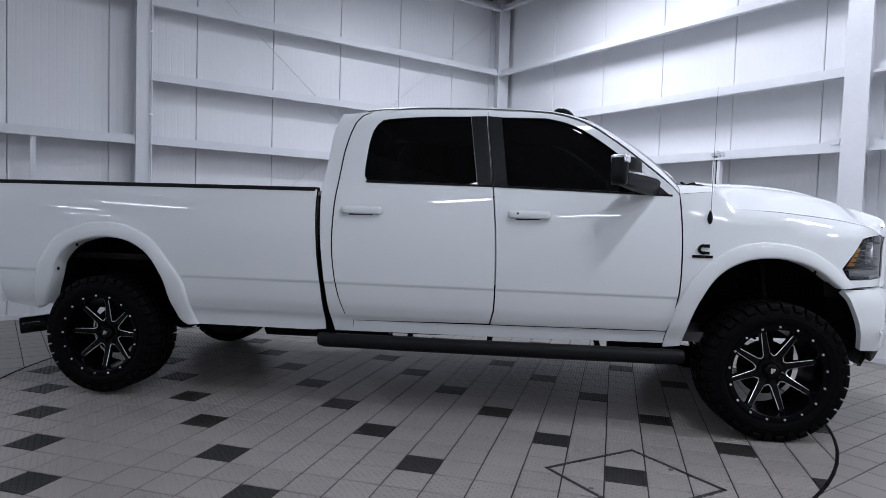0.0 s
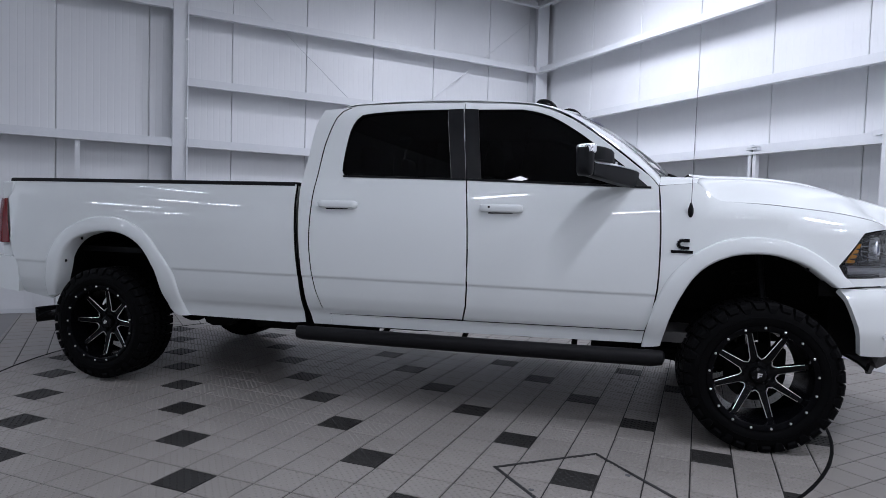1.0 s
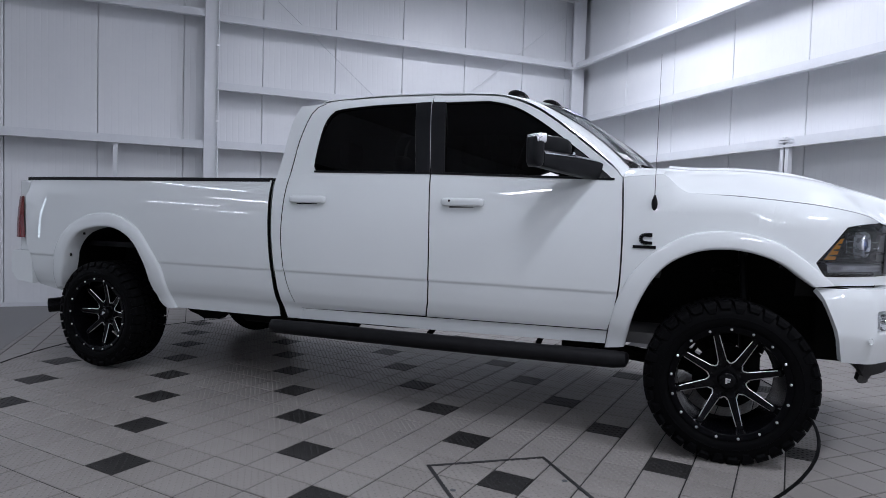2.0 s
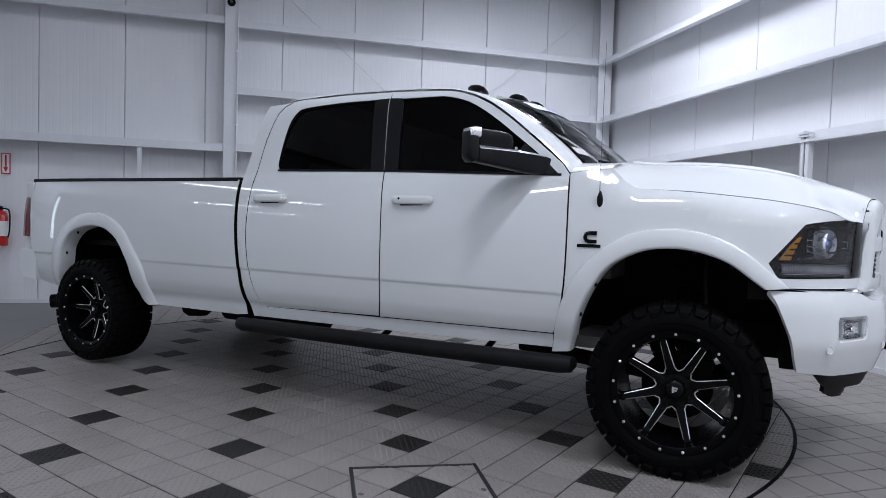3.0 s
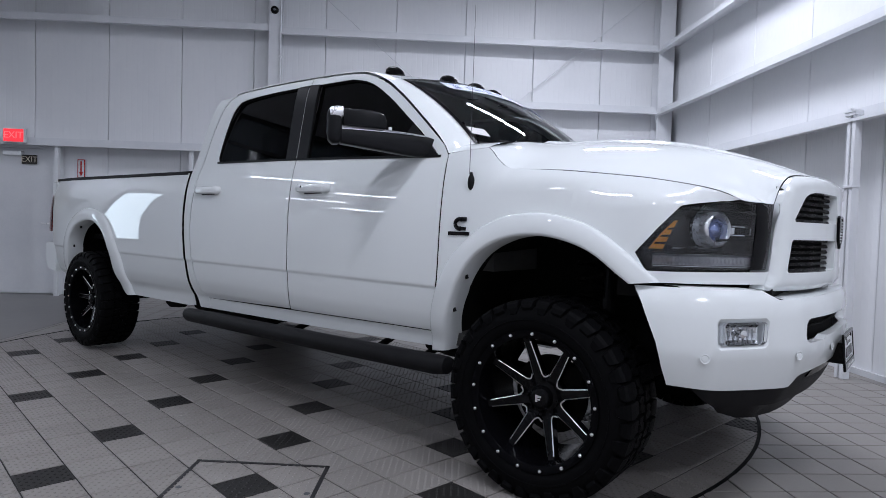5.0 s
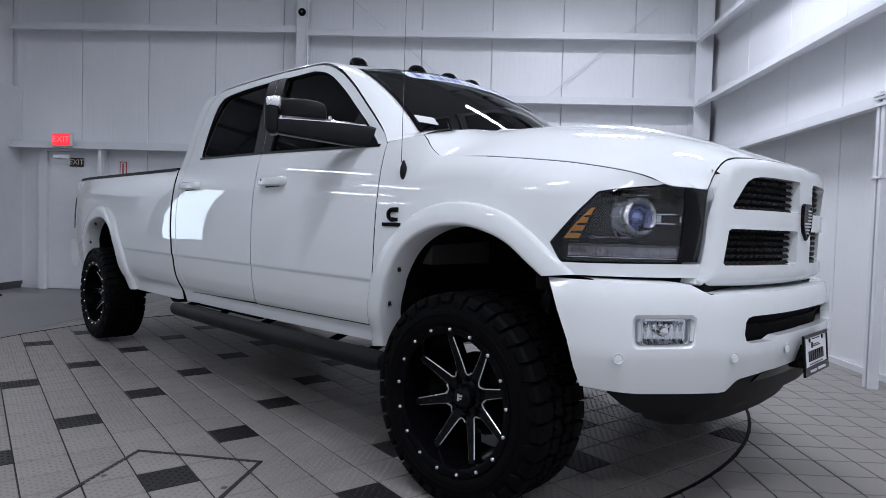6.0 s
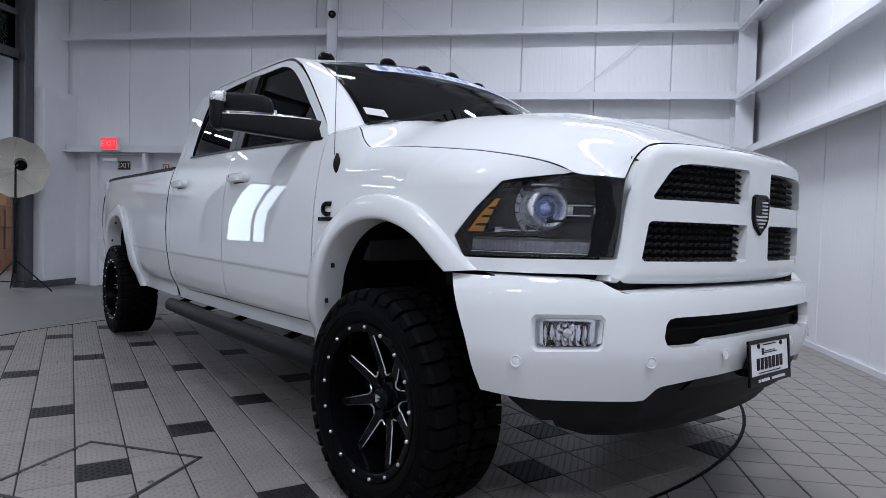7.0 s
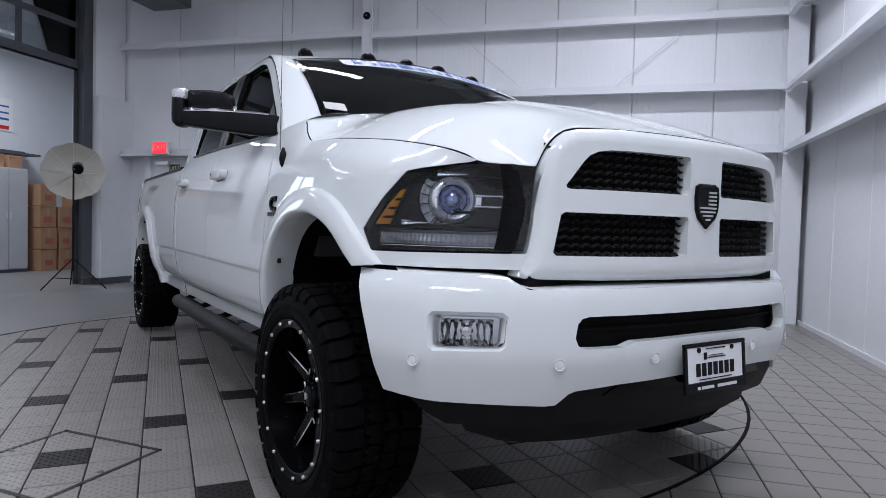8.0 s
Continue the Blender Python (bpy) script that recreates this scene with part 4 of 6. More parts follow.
sheet("bumper_insert", both([(0, 0.81), (-0.55, 0.81), (-0.55, 0.69), (0, 0.70)]), lambda s, z: bumper(s, z, 0.06), shadow_black, truck, 0.01, out=(1, 0, 0), label="black lower intake insert")
part("intake_bar", tube([bumper(s, 0.752, 0.05) for s in np.linspace(-0.52, 0.52, 25)], 0.006, 6), shadow_black, truck)
# black lower valance and air dam
sheet("valance", both([(0, 0.603), (-0.314, 0.597), (-0.50, 0.586), (-0.56, 0.543), (-0.74, 0.540), (-0.90, 0.545), (-0.93, 0.535), (-0.90, 0.495), (-0.85, 0.462), (-0.6, 0.458), (0, 0.472)]), lambda s, z: bumper(s, z, 0.014), black_plastic, truck, 0.03, step=0.06, out=(1, 0, 0), label="black textured lower valance")
sheet("valance_insert", both([(0, 0.598), (-0.30, 0.594), (-0.36, 0.578), (-0.40, 0.55), (-0.2, 0.553), (0, 0.555)]), lambda s, z: bumper(s, z, 0.008), gloss_black, truck, 0.01, out=(1, 0, 0))
sheet("air_dam", both([(0, 0.475), (-0.6, 0.472), (-0.82, 0.470), (-0.79, 0.425), (-0.68, 0.395), (-0.4, 0.380), (0, 0.378)]), lambda s, z: bumper(s, z, 0.06), black_plastic, truck, 0.02, step=0.08, out=(1, 0, 0))
# parking sensors
for y, z in ((-0.917, 0.659), (-0.575, 0.660), (-0.25, 0.665), (0.25, 0.665), (0.575, 0.660), (0.917, 0.659)):
    p = Vector(bumper(at_y(y), z))
    nrm = (Vector(bumper(at_y(y) + 0.01, z)) - Vector(bumper(at_y(y) - 0.01, z))).cross(Vector((0, 0, 1))).normalized()
    nrm = nrm if nrm.x > 0 else -nrm
    ring = lathe([(0.013, 0.0), (0.017, 0.002), (0.0185, 0.0035), (0.0165, 0.0045), (0.0135, 0.0025), (0.0125, 0.001), (0.0115, 0.0035), (0.0, 0.0045)], 20, "Z")
    part("parking_sensor", ring, paint, truck, smooth=60, m=Matrix.Translation(p) @ nrm.to_track_quat("Z", "Y").to_matrix().to_4x4())
# fog lamps
for sign in (-1, 1):
    c = Vector(bumper(sign * abs(at_y(0.80)), 0.748, 0.012))
    face = Vector((0.8, sign * 0.6, 0)).normalized()
    m = Matrix.Translation(c) @ face.to_track_quat("Z", "Y").to_matrix().to_4x4()
    turn_s = 1 if sign < 0 else -1
    lamp = sheet("fog_lamp", [(s * turn_s, z) for s, z in fog_r], lambda s, z: bumper(s, z, 0.035), reflector, truck, 0.03, step=0.05, out=(1, 0, 0), depth=(0.03, 0, 0), label="clear fog lamp with a bright fluted reflector")
    # fluted bowl of upright facets, and the bulb's shield
    s0, s1 = abs(at_y(0.735)), abs(at_y(0.862))
    rows = []
    for k in range(15):
        s = sign * (s0 + (s1 - s0) * k / 14)
        hollow = 0.004 * math.sin((k / 14) * math.pi)
        rows.append([bumper(s, z, d + hollow + (0.008 if k % 2 else 0.0)) for z, d in ((0.706, 0.014), (0.722, 0.026), (0.745, 0.030), (0.768, 0.026), (0.780, 0.014))])
    part("bowl", lofted(rows), chrome, lamp, smooth=15)
    part("bulb_shield", lathe([(0.0, 0.012), (0.014, 0.009), (0.017, 0.0), (0.017, -0.02)], 16, "Z"), chrome, lamp, smooth=40, m=m)
    part("divider", boxes(((-0.018, -0.004, -0.012), (0.018, 0.004, 0.004))), lamp_black, lamp, m=m)
    sheet("fog_lens", [(s * (1 if sign < 0 else -1), z) for s, z in fog_r], lambda s, z: bumper(s, z, 0.008), lens_glass, truck, 0.004, step=0.05, out=(1, 0, 0))
# plate
plate = part("number_plate", boxes(((-0.146, -0.002, -0.06), (0.146, 0.002, 0.072))), material("plate_white", (0.82, 0.83, 0.84), 0.35), truck, "white plate in a black frame", m=pose(5.272, 0.0, 0.624, -5, 0, 90))
bm = boxes(((-0.158, -0.006, 0.064), (0.158, 0.004, 0.078)), ((-0.158, -0.006, -0.078), (0.158, 0.004, -0.044)), ((-0.158, -0.006, -0.044), (-0.142, 0.004, 0.064)), ((0.142, -0.006, -0.044), (0.158, 0.004, 0.064)))
part("plate_frame", bm, gloss_black, plate, bevel=0.003)
for x0, x1, z0, z1 in ((-0.06, -0.045, 0.024, 0.046), (-0.04, 0.05, 0.028, 0.031), (-0.035, 0.04, 0.035, 0.037), *[(-0.100 + k * 0.029, -0.080 + k * 0.029, -0.026, 0.014) for k in range(7)], (-0.085, 0.08, -0.038, -0.035), (-0.05, 0.05, 0.056, 0.059)):
    part("lettering_bar", boxes(((x0, -0.0045, z0), (x1, -0.002, z1))), gloss_black, plate)
frame_ink = material("frame_lettering", (0.7, 0.7, 0.7), 0.4)
for x0, x1 in ((-0.10, -0.088), (-0.08, -0.02), (0.0, 0.1)):
    part("lettering_bar", boxes(((x0, -0.0085, -0.066), (x1, -0.006, -0.057))), frame_ink, plate)
for x in (-0.085, 0.085):
    part("bolt", rod(bmesh.new(), (x, -0.006, 0.055), (x, 0, 0.055), 0.008), gloss_black, plate)
part("plate_bracket", boxes(((5.18, -0.10, 0.57), (5.268, 0.10, 0.66))), gloss_black, truck)

# grille surround with four openings

def grille(y, z):
    d = min(SIDE_Y(z) - abs(y), TOP_Z(abs(y)) - z, z - 0.895)
    r = 0.04
    roll = r - math.sqrt(max(0.0, r * r - (r - min(r, max(0.0, d))) ** 2))
    # the cross bars lie a little behind the surround
    return (GRILLE(abs(y)) - GRILLE_ROLL / r * roll, y, z)


frame_r = [(0, 1.350), (-0.25, 1.349), (-0.40, 1.346), (-0.485, 1.340), (-0.520, 1.330), (-0.543, 1.312), (-0.560, 1.290), (-0.574, 1.262), (-0.583, 1.235), (-0.591, 1.193), (-0.606, 1.046), (-0.630, 0.93), (-0.640, 0.903), (-0.62, 0.896), (-0.4, 0.893), (0, 0.893)]
UP_HOLE = [(-0.082, 1.168), (-0.080, 1.178), (-0.080, 1.272), (-0.086, 1.282), (-0.343, 1.282), (-0.40, 1.280), (-0.440, 1.274), (-0.466, 1.262), (-0.484, 1.243), (-0.534, 1.172), (-0.530, 1.164), (-0.52, 1.162), (-0.09, 1.163)]
LOW_HOLE = [(-0.084, 0.975), (-0.080, 1.085), (-0.087, 1.093), (-0.535, 1.094), (-0.546, 1.086), (-0.565, 0.976), (-0.556, 0.967), (-0.092, 0.967)]
mesh_grey = varied("dark_grey_grille", (0.010, 0.010, 0.011), (0.02, 0.02, 0.021), 15.0, 0.35, 0.08, spec=0.35)
flip = lambda pts: [(-y, z) for y, z in reversed(pts)]
sheet("grille_surround", frame_r + [(-y, z) for y, z in reversed(frame_r[1:-1])], grille, paint, truck, 0.05, step=0.025, out=(1, 0, 0), depth=(-0.055, 0, 0), holes=[UP_HOLE, LOW_HOLE, flip(UP_HOLE), flip(LOW_HOLE)], label="white painted grille surround with crossed bars")
for hole in (UP_HOLE, LOW_HOLE, flip(UP_HOLE), flip(LOW_HOLE)):
    ys, zs = [p[0] for p in hole], [p[1] for p in hole]
    bm = bmesh.new()
    y0, y1, z0, z1 = min(ys) - 0.035, max(ys) + 0.035, min(zs) - 0.005, max(zs) + 0.005
    pitch = 0.0235
    z = z0 + pitch / 2
    while z < z1:
        count = int((y1 - y0) / 0.008)
        rows = []
        for k in range(count + 1):
            y = y0 + (y1 - y0) * k / count
            zz = z + 0.0045 * math.cos(2 * math.pi * y / 0.034)
            x = GRILLE(abs(y)) - 0.030
            rows.append([(x, y, zz - 0.0028), (x + 0.004, y, zz), (x, y, zz + 0.0028), (x - 0.01, y, zz + 0.003), (x - 0.01, y, zz - 0.003)])
        piece = lofted(rows, closed=True, caps=True)
        tmp = bpy.data.meshes.new("bars")
        piece.to_mesh(tmp)
        piece.free()
        bm.from_mesh(tmp)
        bpy.data.meshes.remove(tmp)
        z += pitch
    part("grille_mesh", bm, mesh_grey, truck, "black wavy grille bars", smooth=40)
    part("grille_backing", lofted([[(GRILLE(abs(y)) - 0.05, y, z0 - 0.01), (GRILLE(abs(y)) - 0.05, y, z1 + 0.01)] for y in np.linspace(y0, y1, 10)]), shadow_black, truck)
# shield badge
shield = [(-0.052, 0.062), (-0.035, 0.070), (0.035, 0.070), (0.052, 0.062), (0.055, 0.03), (0.052, -0.01), (0.04, -0.036), (0.0, -0.066), (-0.04, -0.036), (-0.052, -0.01), (-0.055, 0.03)]
rows = [[(h, y * k, z * k) for y, z in shield] for h, k in ((0.0, 1.06), (0.014, 1.06), (0.018, 1.0), (0.018, 0.88), (0.015, 0.85))]
emblem = part("shield_badge", lofted(rows, closed=True, caps=True), gloss_black, truck, "black shield badge with pale stripes", m=pose(5.206, 0.0, 1.128))
stripe = material("badge_stripe", (0.6, 0.6, 0.6), 0.3, 0.6)
for k in range(8):
    z = 0.047 - k * 0.0125
    w = 0.042 if z > -0.012 else max(0.006, 0.042 - (-0.012 - z) * 1.05)
    part("stripe", boxes(((0.015, 0.002 if k < 4 else -w, z - 0.003), (0.0185, w, z + 0.003))), stripe, emblem)

# headlamps, on the sweep of the wings
HEAD = [(4.678, 1.03), (4.805, 1.192), (4.815, 1.203), (4.85, 1.212), (4.90, 1.220), (4.95, 1.2265), (4.985, 1.229), (5.03, 1.2285), (5.088, 1.2285), (5.086, 1.10), (5.074, 0.974), (4.95, 0.971), (4.80, 0.968), (4.716, 0.968)]
for sign in (-1, 1):
    back = lambda x, z, s=sign, d=0.0: (x - 0.5 * d, s * (half_width(x, z) - d), z)
    lamp = sheet("headlamp", HEAD, lambda x, z: back(x, z, d=0.06), lamp_black, truck, 0.01, step=0.05, out=(0.7, sign * 0.7, 0), label="clear headlamp with a black housing and round projector")
    sheet("lens", HEAD, lambda x, z: back(x, z, d=-0.001), lens_glass, lamp, 0.004, step=0.03, out=(0.7, sign * 0.7, 0))
    face = Vector((0.88, sign * 0.47, 0)).normalized()
    m = Matrix.Translation((4.905, sign * 0.775, 1.124)) @ face.to_track_quat("Z", "Y").to_matrix().to_4x4()
    part("projector_ring", lathe([(0.043, -0.03), (0.045, 0.014), (0.050, 0.021), (0.058, 0.023), (0.066, 0.016), (0.071, -0.005), (0.072, -0.05)], 40, "Z"), clear_ring, lamp, smooth=50, m=m)
    part("projector", lathe([(0.0, 0.026), (0.015, 0.024), (0.03, 0.016), (0.039, 0.004), (0.042, -0.02)], 28, "Z"), material("projector_glass", (0.42, 0.50, 0.86), 0.10, 0.75, coat=1.0), lamp, smooth=60, m=m)
    # amber side reflector: a slanting spine with four teeth
    comb = [(4.722, 1.046), (4.762, 1.105), (4.800, 1.152), (4.812, 1.152)]
    for k in (3, 2, 1, 0):
        z = 1.046 + k * 0.027
        x0 = 4.722 + k * 0.0190
        wide = (0.047, 0.038, 0.029, 0.021)[k]
        if k < 3:
            comb += [(x0 + 0.022, z + 0.025), (x0 + 0.018, z + 0.018)]
        comb += [(x0 + wide + 0.006, z + 0.018), (x0 + wide, z)]
    sheet("amber_reflector", comb, lambda x, z: back(x, z, d=0.012), amber, lamp, 0.008, step=0.03, out=(0.7, sign * 0.7, 0))
    # bright bowl piece under the projector; the upper one paints in a lens reflection
    for x0, x1, z0, z1, d0, d1 in ((4.800, 4.90, 1.046, 1.060, 0.020, 0.05), (4.885, 4.945, 1.190, 1.206, 0.014, 0.030)):
        rows = [[back(x0 + (x1 - x0) * i / 6, z0 + (z1 - z0) * j / 4, d=d0 + (d1 - d0) * math.sin(i / 6 * math.pi / 2) + 0.006 * math.sin(j / 4 * math.pi)) for j in range(5)] for i in range(7)]
        part("bowl_glint_piece", lofted(rows), reflector, lamp, smooth=60)
    # faceted bowl on the outer side of the projector, each facet bent inward
    for k in range(7):
        mid = (math.pi if sign < 0 else 0.0) + radians(-57 + 19 * k)
        fan = []
        for i in range(4):
            a = mid + radians(-8.5 + 17 * i / 3)
            dent = 0.004 * math.sin(i / 3 * math.pi)
            fan.append([(r * math.cos(a), r * math.sin(a), z - dent) for r, z in ((0.073, -0.045), (0.082, -0.034), (0.092, -0.020), (0.100, -0.008))])
        part("bowl_glint_piece", lofted(fan), reflector, lamp, smooth=60, m=m)
    # end of the lens, turned in along the grille surround
    rows = []
    for i in range(15):
        z = 0.976 + 0.250 * i / 14
        e = Vector(grille(sign * SIDE_Y(z), z))
        f = Vector(back(e.x - 0.042, z, d=-0.004))
        e += Vector((-0.004, sign * 0.004, 0))
        rows.append([f, f.lerp(e, 0.5) + Vector((0.007, sign * 0.007, 0)), e])
    part("lens_end", lofted(rows), gloss_black, lamp, smooth=60)
    # curved shelves of the housing
    for z0, d0, x0, x1 in ((1.182, 0.012, 4.81, 5.05), (1.080, 0.016, 4.925, 5.05), (1.034, 0.010, 4.735, 5.05)):
        rows = []
        for i in range(17):
            x = x0 + (x1 - x0) * i / 16
            sag = 0.010 * math.sin(i / 16 * math.pi)
            rows.append([back(x, z0 + sag + dz, d=d0 + dd) for dz, dd in ((0.008, 0.03), (0.003, 0.004), (0.0, 0.0), (-0.004, 0.003), (-0.010, 0.03))])
        part("shelf", lofted(rows), lamp_black, lamp, smooth=60)
    # lower light bar: a clear moulding with fine upright ribs and a bright lower edge
    rows = []
    for k in range(57):
        x = 4.738 + k * 0.0053
        rib = 0.0022 if k % 2 else 0.0
        rows.append([back(x, z, d=d + rib) for z, d in ((0.984, 0.034), (0.988, 0.020), (0.998, 0.016), (1.010, 0.021), (1.020, 0.018), (1.028, 0.034))])
    part("light_bar", lofted(rows), frosted, lamp, smooth=25)
    part("bar_edge", tube([back(4.738 + k * 0.03, 0.9845, d=0.012) for k in range(11)], 0.0022, 6), chrome, lamp)
    part("bar_edge", tube([back(4.735, 1.012, d=0.016)] + [back(4.745 + k * 0.0275, 1.029, d=0.016) for k in range(11)] + [back(5.032, 1.012, d=0.016), back(5.034, 0.99, d=0.014)], 0.0016, 6), chrome, lamp)
    bm = bmesh.new()
    loop = [(4.955, 1.104), (5.012, 1.104), (5.018, 1.110), (5.018, 1.130), (5.012, 1.136), (4.955, 1.136)]
    for k in range(6):
        rod(bm, back(*loop[k], d=0.03), back(*loop[(k + 1) % 6], d=0.03), 0.0032, 6)
    part("signal_frame", bm, chrome, lamp)
    sheet("signal_reflector", [(4.958, 1.108), (4.976, 1.108), (4.976, 1.132), (4.958, 1.132)], lambda x, z: back(x, z, d=0.035), chrome, lamp, 0.005, out=(0.7, sign * 0.7, 0))
    # white filler under the lamp, black sheet painting in the shade of the bumper gap
    sheet("lamp_filler", [(4.716, 0.963), (4.80, 0.963), (4.95, 0.966), (5.074, 0.969), (5.078, 0.922), (4.9, 0.921), (4.70, 0.921), (4.72, 0.945)], flank(sign), paint, truck, 0.03, step=0.04, out=(0.7, sign * 0.7, 0))
    sheet("bumper_gap_shade", [(4.62, 0.945), (4.95, 0.94), (5.05, 0.94), (5.05, 0.86), (4.62, 0.86)], lambda x, z: back(x, z, d=0.045), shadow_black, truck, 0.01, out=(0.7, sign * 0.7, 0))
# black block added as the shade between grille and bumper
part("grille_gap_shade", boxes(((4.95, -0.62, 0.83), (5.08, 0.62, 0.905))), shadow_black, truck)
rows = []
shelf_z = Curve1(*[(-y, z) for y, z in upper])
for y in np.linspace(-0.955, 0.955, 60):
    p = Vector(bumper(at_y(y), shelf_z(abs(y))))
    q = p + Vector((-0.11, -y * 0.05, 0.006))
    rows.append([p, p.lerp(q, 0.12) + Vector((0, 0, 0.003)), q])
part("bumper_shelf", lofted(rows), paint, truck, smooth=60)
part("radiator", boxes(((4.75, -0.62, 0.5), (5.0, 0.62, 1.22))), shadow_black, truck)

# ---- fittings on the flanks ----
for sign in (-1, 1):
    for x0, x1, lock in ((1.652, 1.918, False), (2.712, 2.974, True)):
        rows = []
        for x, k in ((x0, 0.55), (x0 + 0.012, 0.9), (x0 + 0.04, 1.0), (x1 - 0.07, 1.0), (x1 - 0.03, 1.02), (x1 - 0.01, 0.9), (x1, 0.55)):
            z = 1.2925
            y = half_width(x, z)
            lift = 0.042 * min(1, k) if x0 + 0.005 < x < x1 - 0.005 else 0.02
            rows.append([(x, sign * (y + a * lift + 0.001), z + b * k) for a, b in ((0.0, -0.026), (0.6, -0.026), (0.95, -0.018), (1.0, 0.0), (0.92, 0.016), (0.6, 0.024), (0.0, 0.024))])
        handle = part("door_handle", lofted(rows, caps=True), paint, truck, smooth=50)
        # flat black strip painting in the shade of the recess below the handle
        shade_strip = sheet("handle_shade", [(x0 + 0.05, 1.268), (x1 - 0.07, 1.268), (x1 - 0.06, 1.262), (x0 + 0.05, 1.258)], lambda x, z, s=sign: (x, s * (half_width(x, z) + 0.001), z), satin_black, truck, 0.003, out=(0, sign, 0))
        if lock:
            y = half_width(x0 + 0.06, 1.295)
            part("keyhole", rod(bmesh.new(), (x0 + 0.06, sign * (y + 0.036), 1.298), (x0 + 0.06, sign * (y + 0.044), 1.298), 0.007, 12), gloss_black, truck)
    # wing badge: an open ring over a bar
    y = half_width(3.87, 1.1)
    bm = boxes(((3.815, sign * (y - 0.004), 1.066), (3.932, sign * (y + 0.007), 1.082)))
    for k in range(9):
        a0, a1 = radians(60 + k * 26), radians(60 + (k + 1) * 26)
        rod(bm, (3.877 + 0.024 * math.cos(a0), sign * (y + 0.003), 1.117 + 0.022 * math.sin(a0)), (3.877 + 0.024 * math.cos(a1), sign * (y + 0.003), 1.117 + 0.022 * math.sin(a1)), 0.010, 6)
    box(bm, (3.885, sign * (y - 0.004), 1.128), (3.912, sign * (y + 0.008), 1.148))
    box(bm, (3.885, sign * (y - 0.004), 1.088), (3.912, sign * (y + 0.008), 1.104))
    part("wing_badge", bm, gloss_black, truck, "black wing badge")

    # towing mirror: an arm with its ledge's highlight added in chrome, a folding head above it, an upright end with a
    # marker lamp
    o, b = Vector((3.325, sign * 1.275, 0)), Vector((3.60, sign * 0.905, 0))
    ax = (b - o).normalized()
    n = Vector((ax.y * -sign, ax.x * sign, 0))

    def ring(t, z0, z1, depth, k=1.0, off=0.0):
        c = o.lerp(b, t)
        zc, h = (z0 + z1) / 2, (z1 - z0) / 2 * k
        out_pts = []
        for j in range(20):
            a = 2 * math.pi * j / 20
            ca, sa = math.cos(a), math.sin(a)
            px = math.copysign(abs(ca) ** 0.3, ca) * depth / 2 * k + off
            pz = math.copysign(abs(sa) ** 0.3, sa) * h
            out_pts.append(c + n * px + Vector((0, 0, zc + pz)))
        return out_pts

    arm = part("door_mirror", lofted([ring(0.07, 1.478, 1.548, 0.07, 0.9), ring(0.085, 1.474, 1.552, 0.082), ring(0.4, 1.456, 1.550, 0.08), ring(0.7, 1.440, 1.543, 0.072), ring(0.88, 1.432, 1.538, 0.064), ring(1.0, 1.440, 1.530, 0.055), ring(1.10, 1.455, 1.518, 0.045)], closed=True, caps=True), satin_black, truck, "large black towing mirror", smooth=50)
    part("mirror_head", lofted([ring(0.10, 1.560, 1.636, 0.06, 0.9, -0.012), ring(0.115, 1.557, 1.641, 0.07, 1.0, -0.012), ring(0.35, 1.557, 1.640, 0.07, 1.0, -0.012), ring(0.47, 1.556, 1.633, 0.066, 1.0, -0.012), ring(0.525, 1.556, 1.622, 0.06, 1.0, -0.012), ring(0.548, 1.556, 1.600, 0.05, 0.95, -0.012)], closed=True, caps=True), satin_black, arm, smooth=50)
    part("mirror_end", lofted([ring(-0.055, 1.500, 1.628, 0.06, 0.7), ring(-0.04, 1.482, 1.638, 0.085, 0.92), ring(0.0, 1.470, 1.644, 0.092), ring(0.055, 1.472, 1.643, 0.092), ring(0.078, 1.478, 1.640, 0.08, 0.97)], closed=True, caps=True), satin_black, arm, smooth=50)
    part("marker_cap", lofted([ring(-0.045, 1.602, 1.630, 0.07, 0.8), ring(-0.028, 1.595, 1.639, 0.092, 0.97), ring(0.03, 1.594, 1.645, 0.097, 1.0), ring(0.095, 1.594, 1.645, 0.092, 1.0), ring(0.105, 1.60, 1.642, 0.08, 0.9)], closed=True, caps=True), clear_ring, arm, "bright marker lamp cap", smooth=50)
    # chrome laid along the black edge in place of its highlight
    ledge = [(0.09, 1.539, 1.557, 0.082), (0.3, 1.539, 1.555, 0.080), (0.55, 1.537, 1.551, 0.076), (0.8, 1.532, 1.543, 0.067), (0.95, 1.527, 1.536, 0.060)]
    part("ledge_highlight", lofted([[o.lerp(b, t) + n * (d / 2 + q) + Vector((0, 0, z)) for q, z in ((0.003, z0), (0.003, z0 + 0.004), (-0.010, z1), (-0.030, z1))] for t, z0, z1, d in ledge]), chrome, arm, "chrome strip standing in for the highlight along the arm", smooth=30)
    part("hinge_cap", rod(bmesh.new(), o.lerp(b, 0.585) + n * 0.01 + Vector((0, 0, 1.545)), o.lerp(b, 0.585) + n * 0.01 + Vector((0, 0, 1.566)), 0.010, 12), chrome, arm)
    glass = [o.lerp(b, t) - n * 0.0485 + Vector((0, 0, z)) for t, z in ((0.10, 1.568), (0.47, 1.566), (0.47, 1.624), (0.10, 1.630))]
    part("mirror_glass", lofted([glass[:2], [glass[3], glass[2]]]), chrome, arm)
    # running board tube and brackets
    bm = bmesh.new()
    rows = []
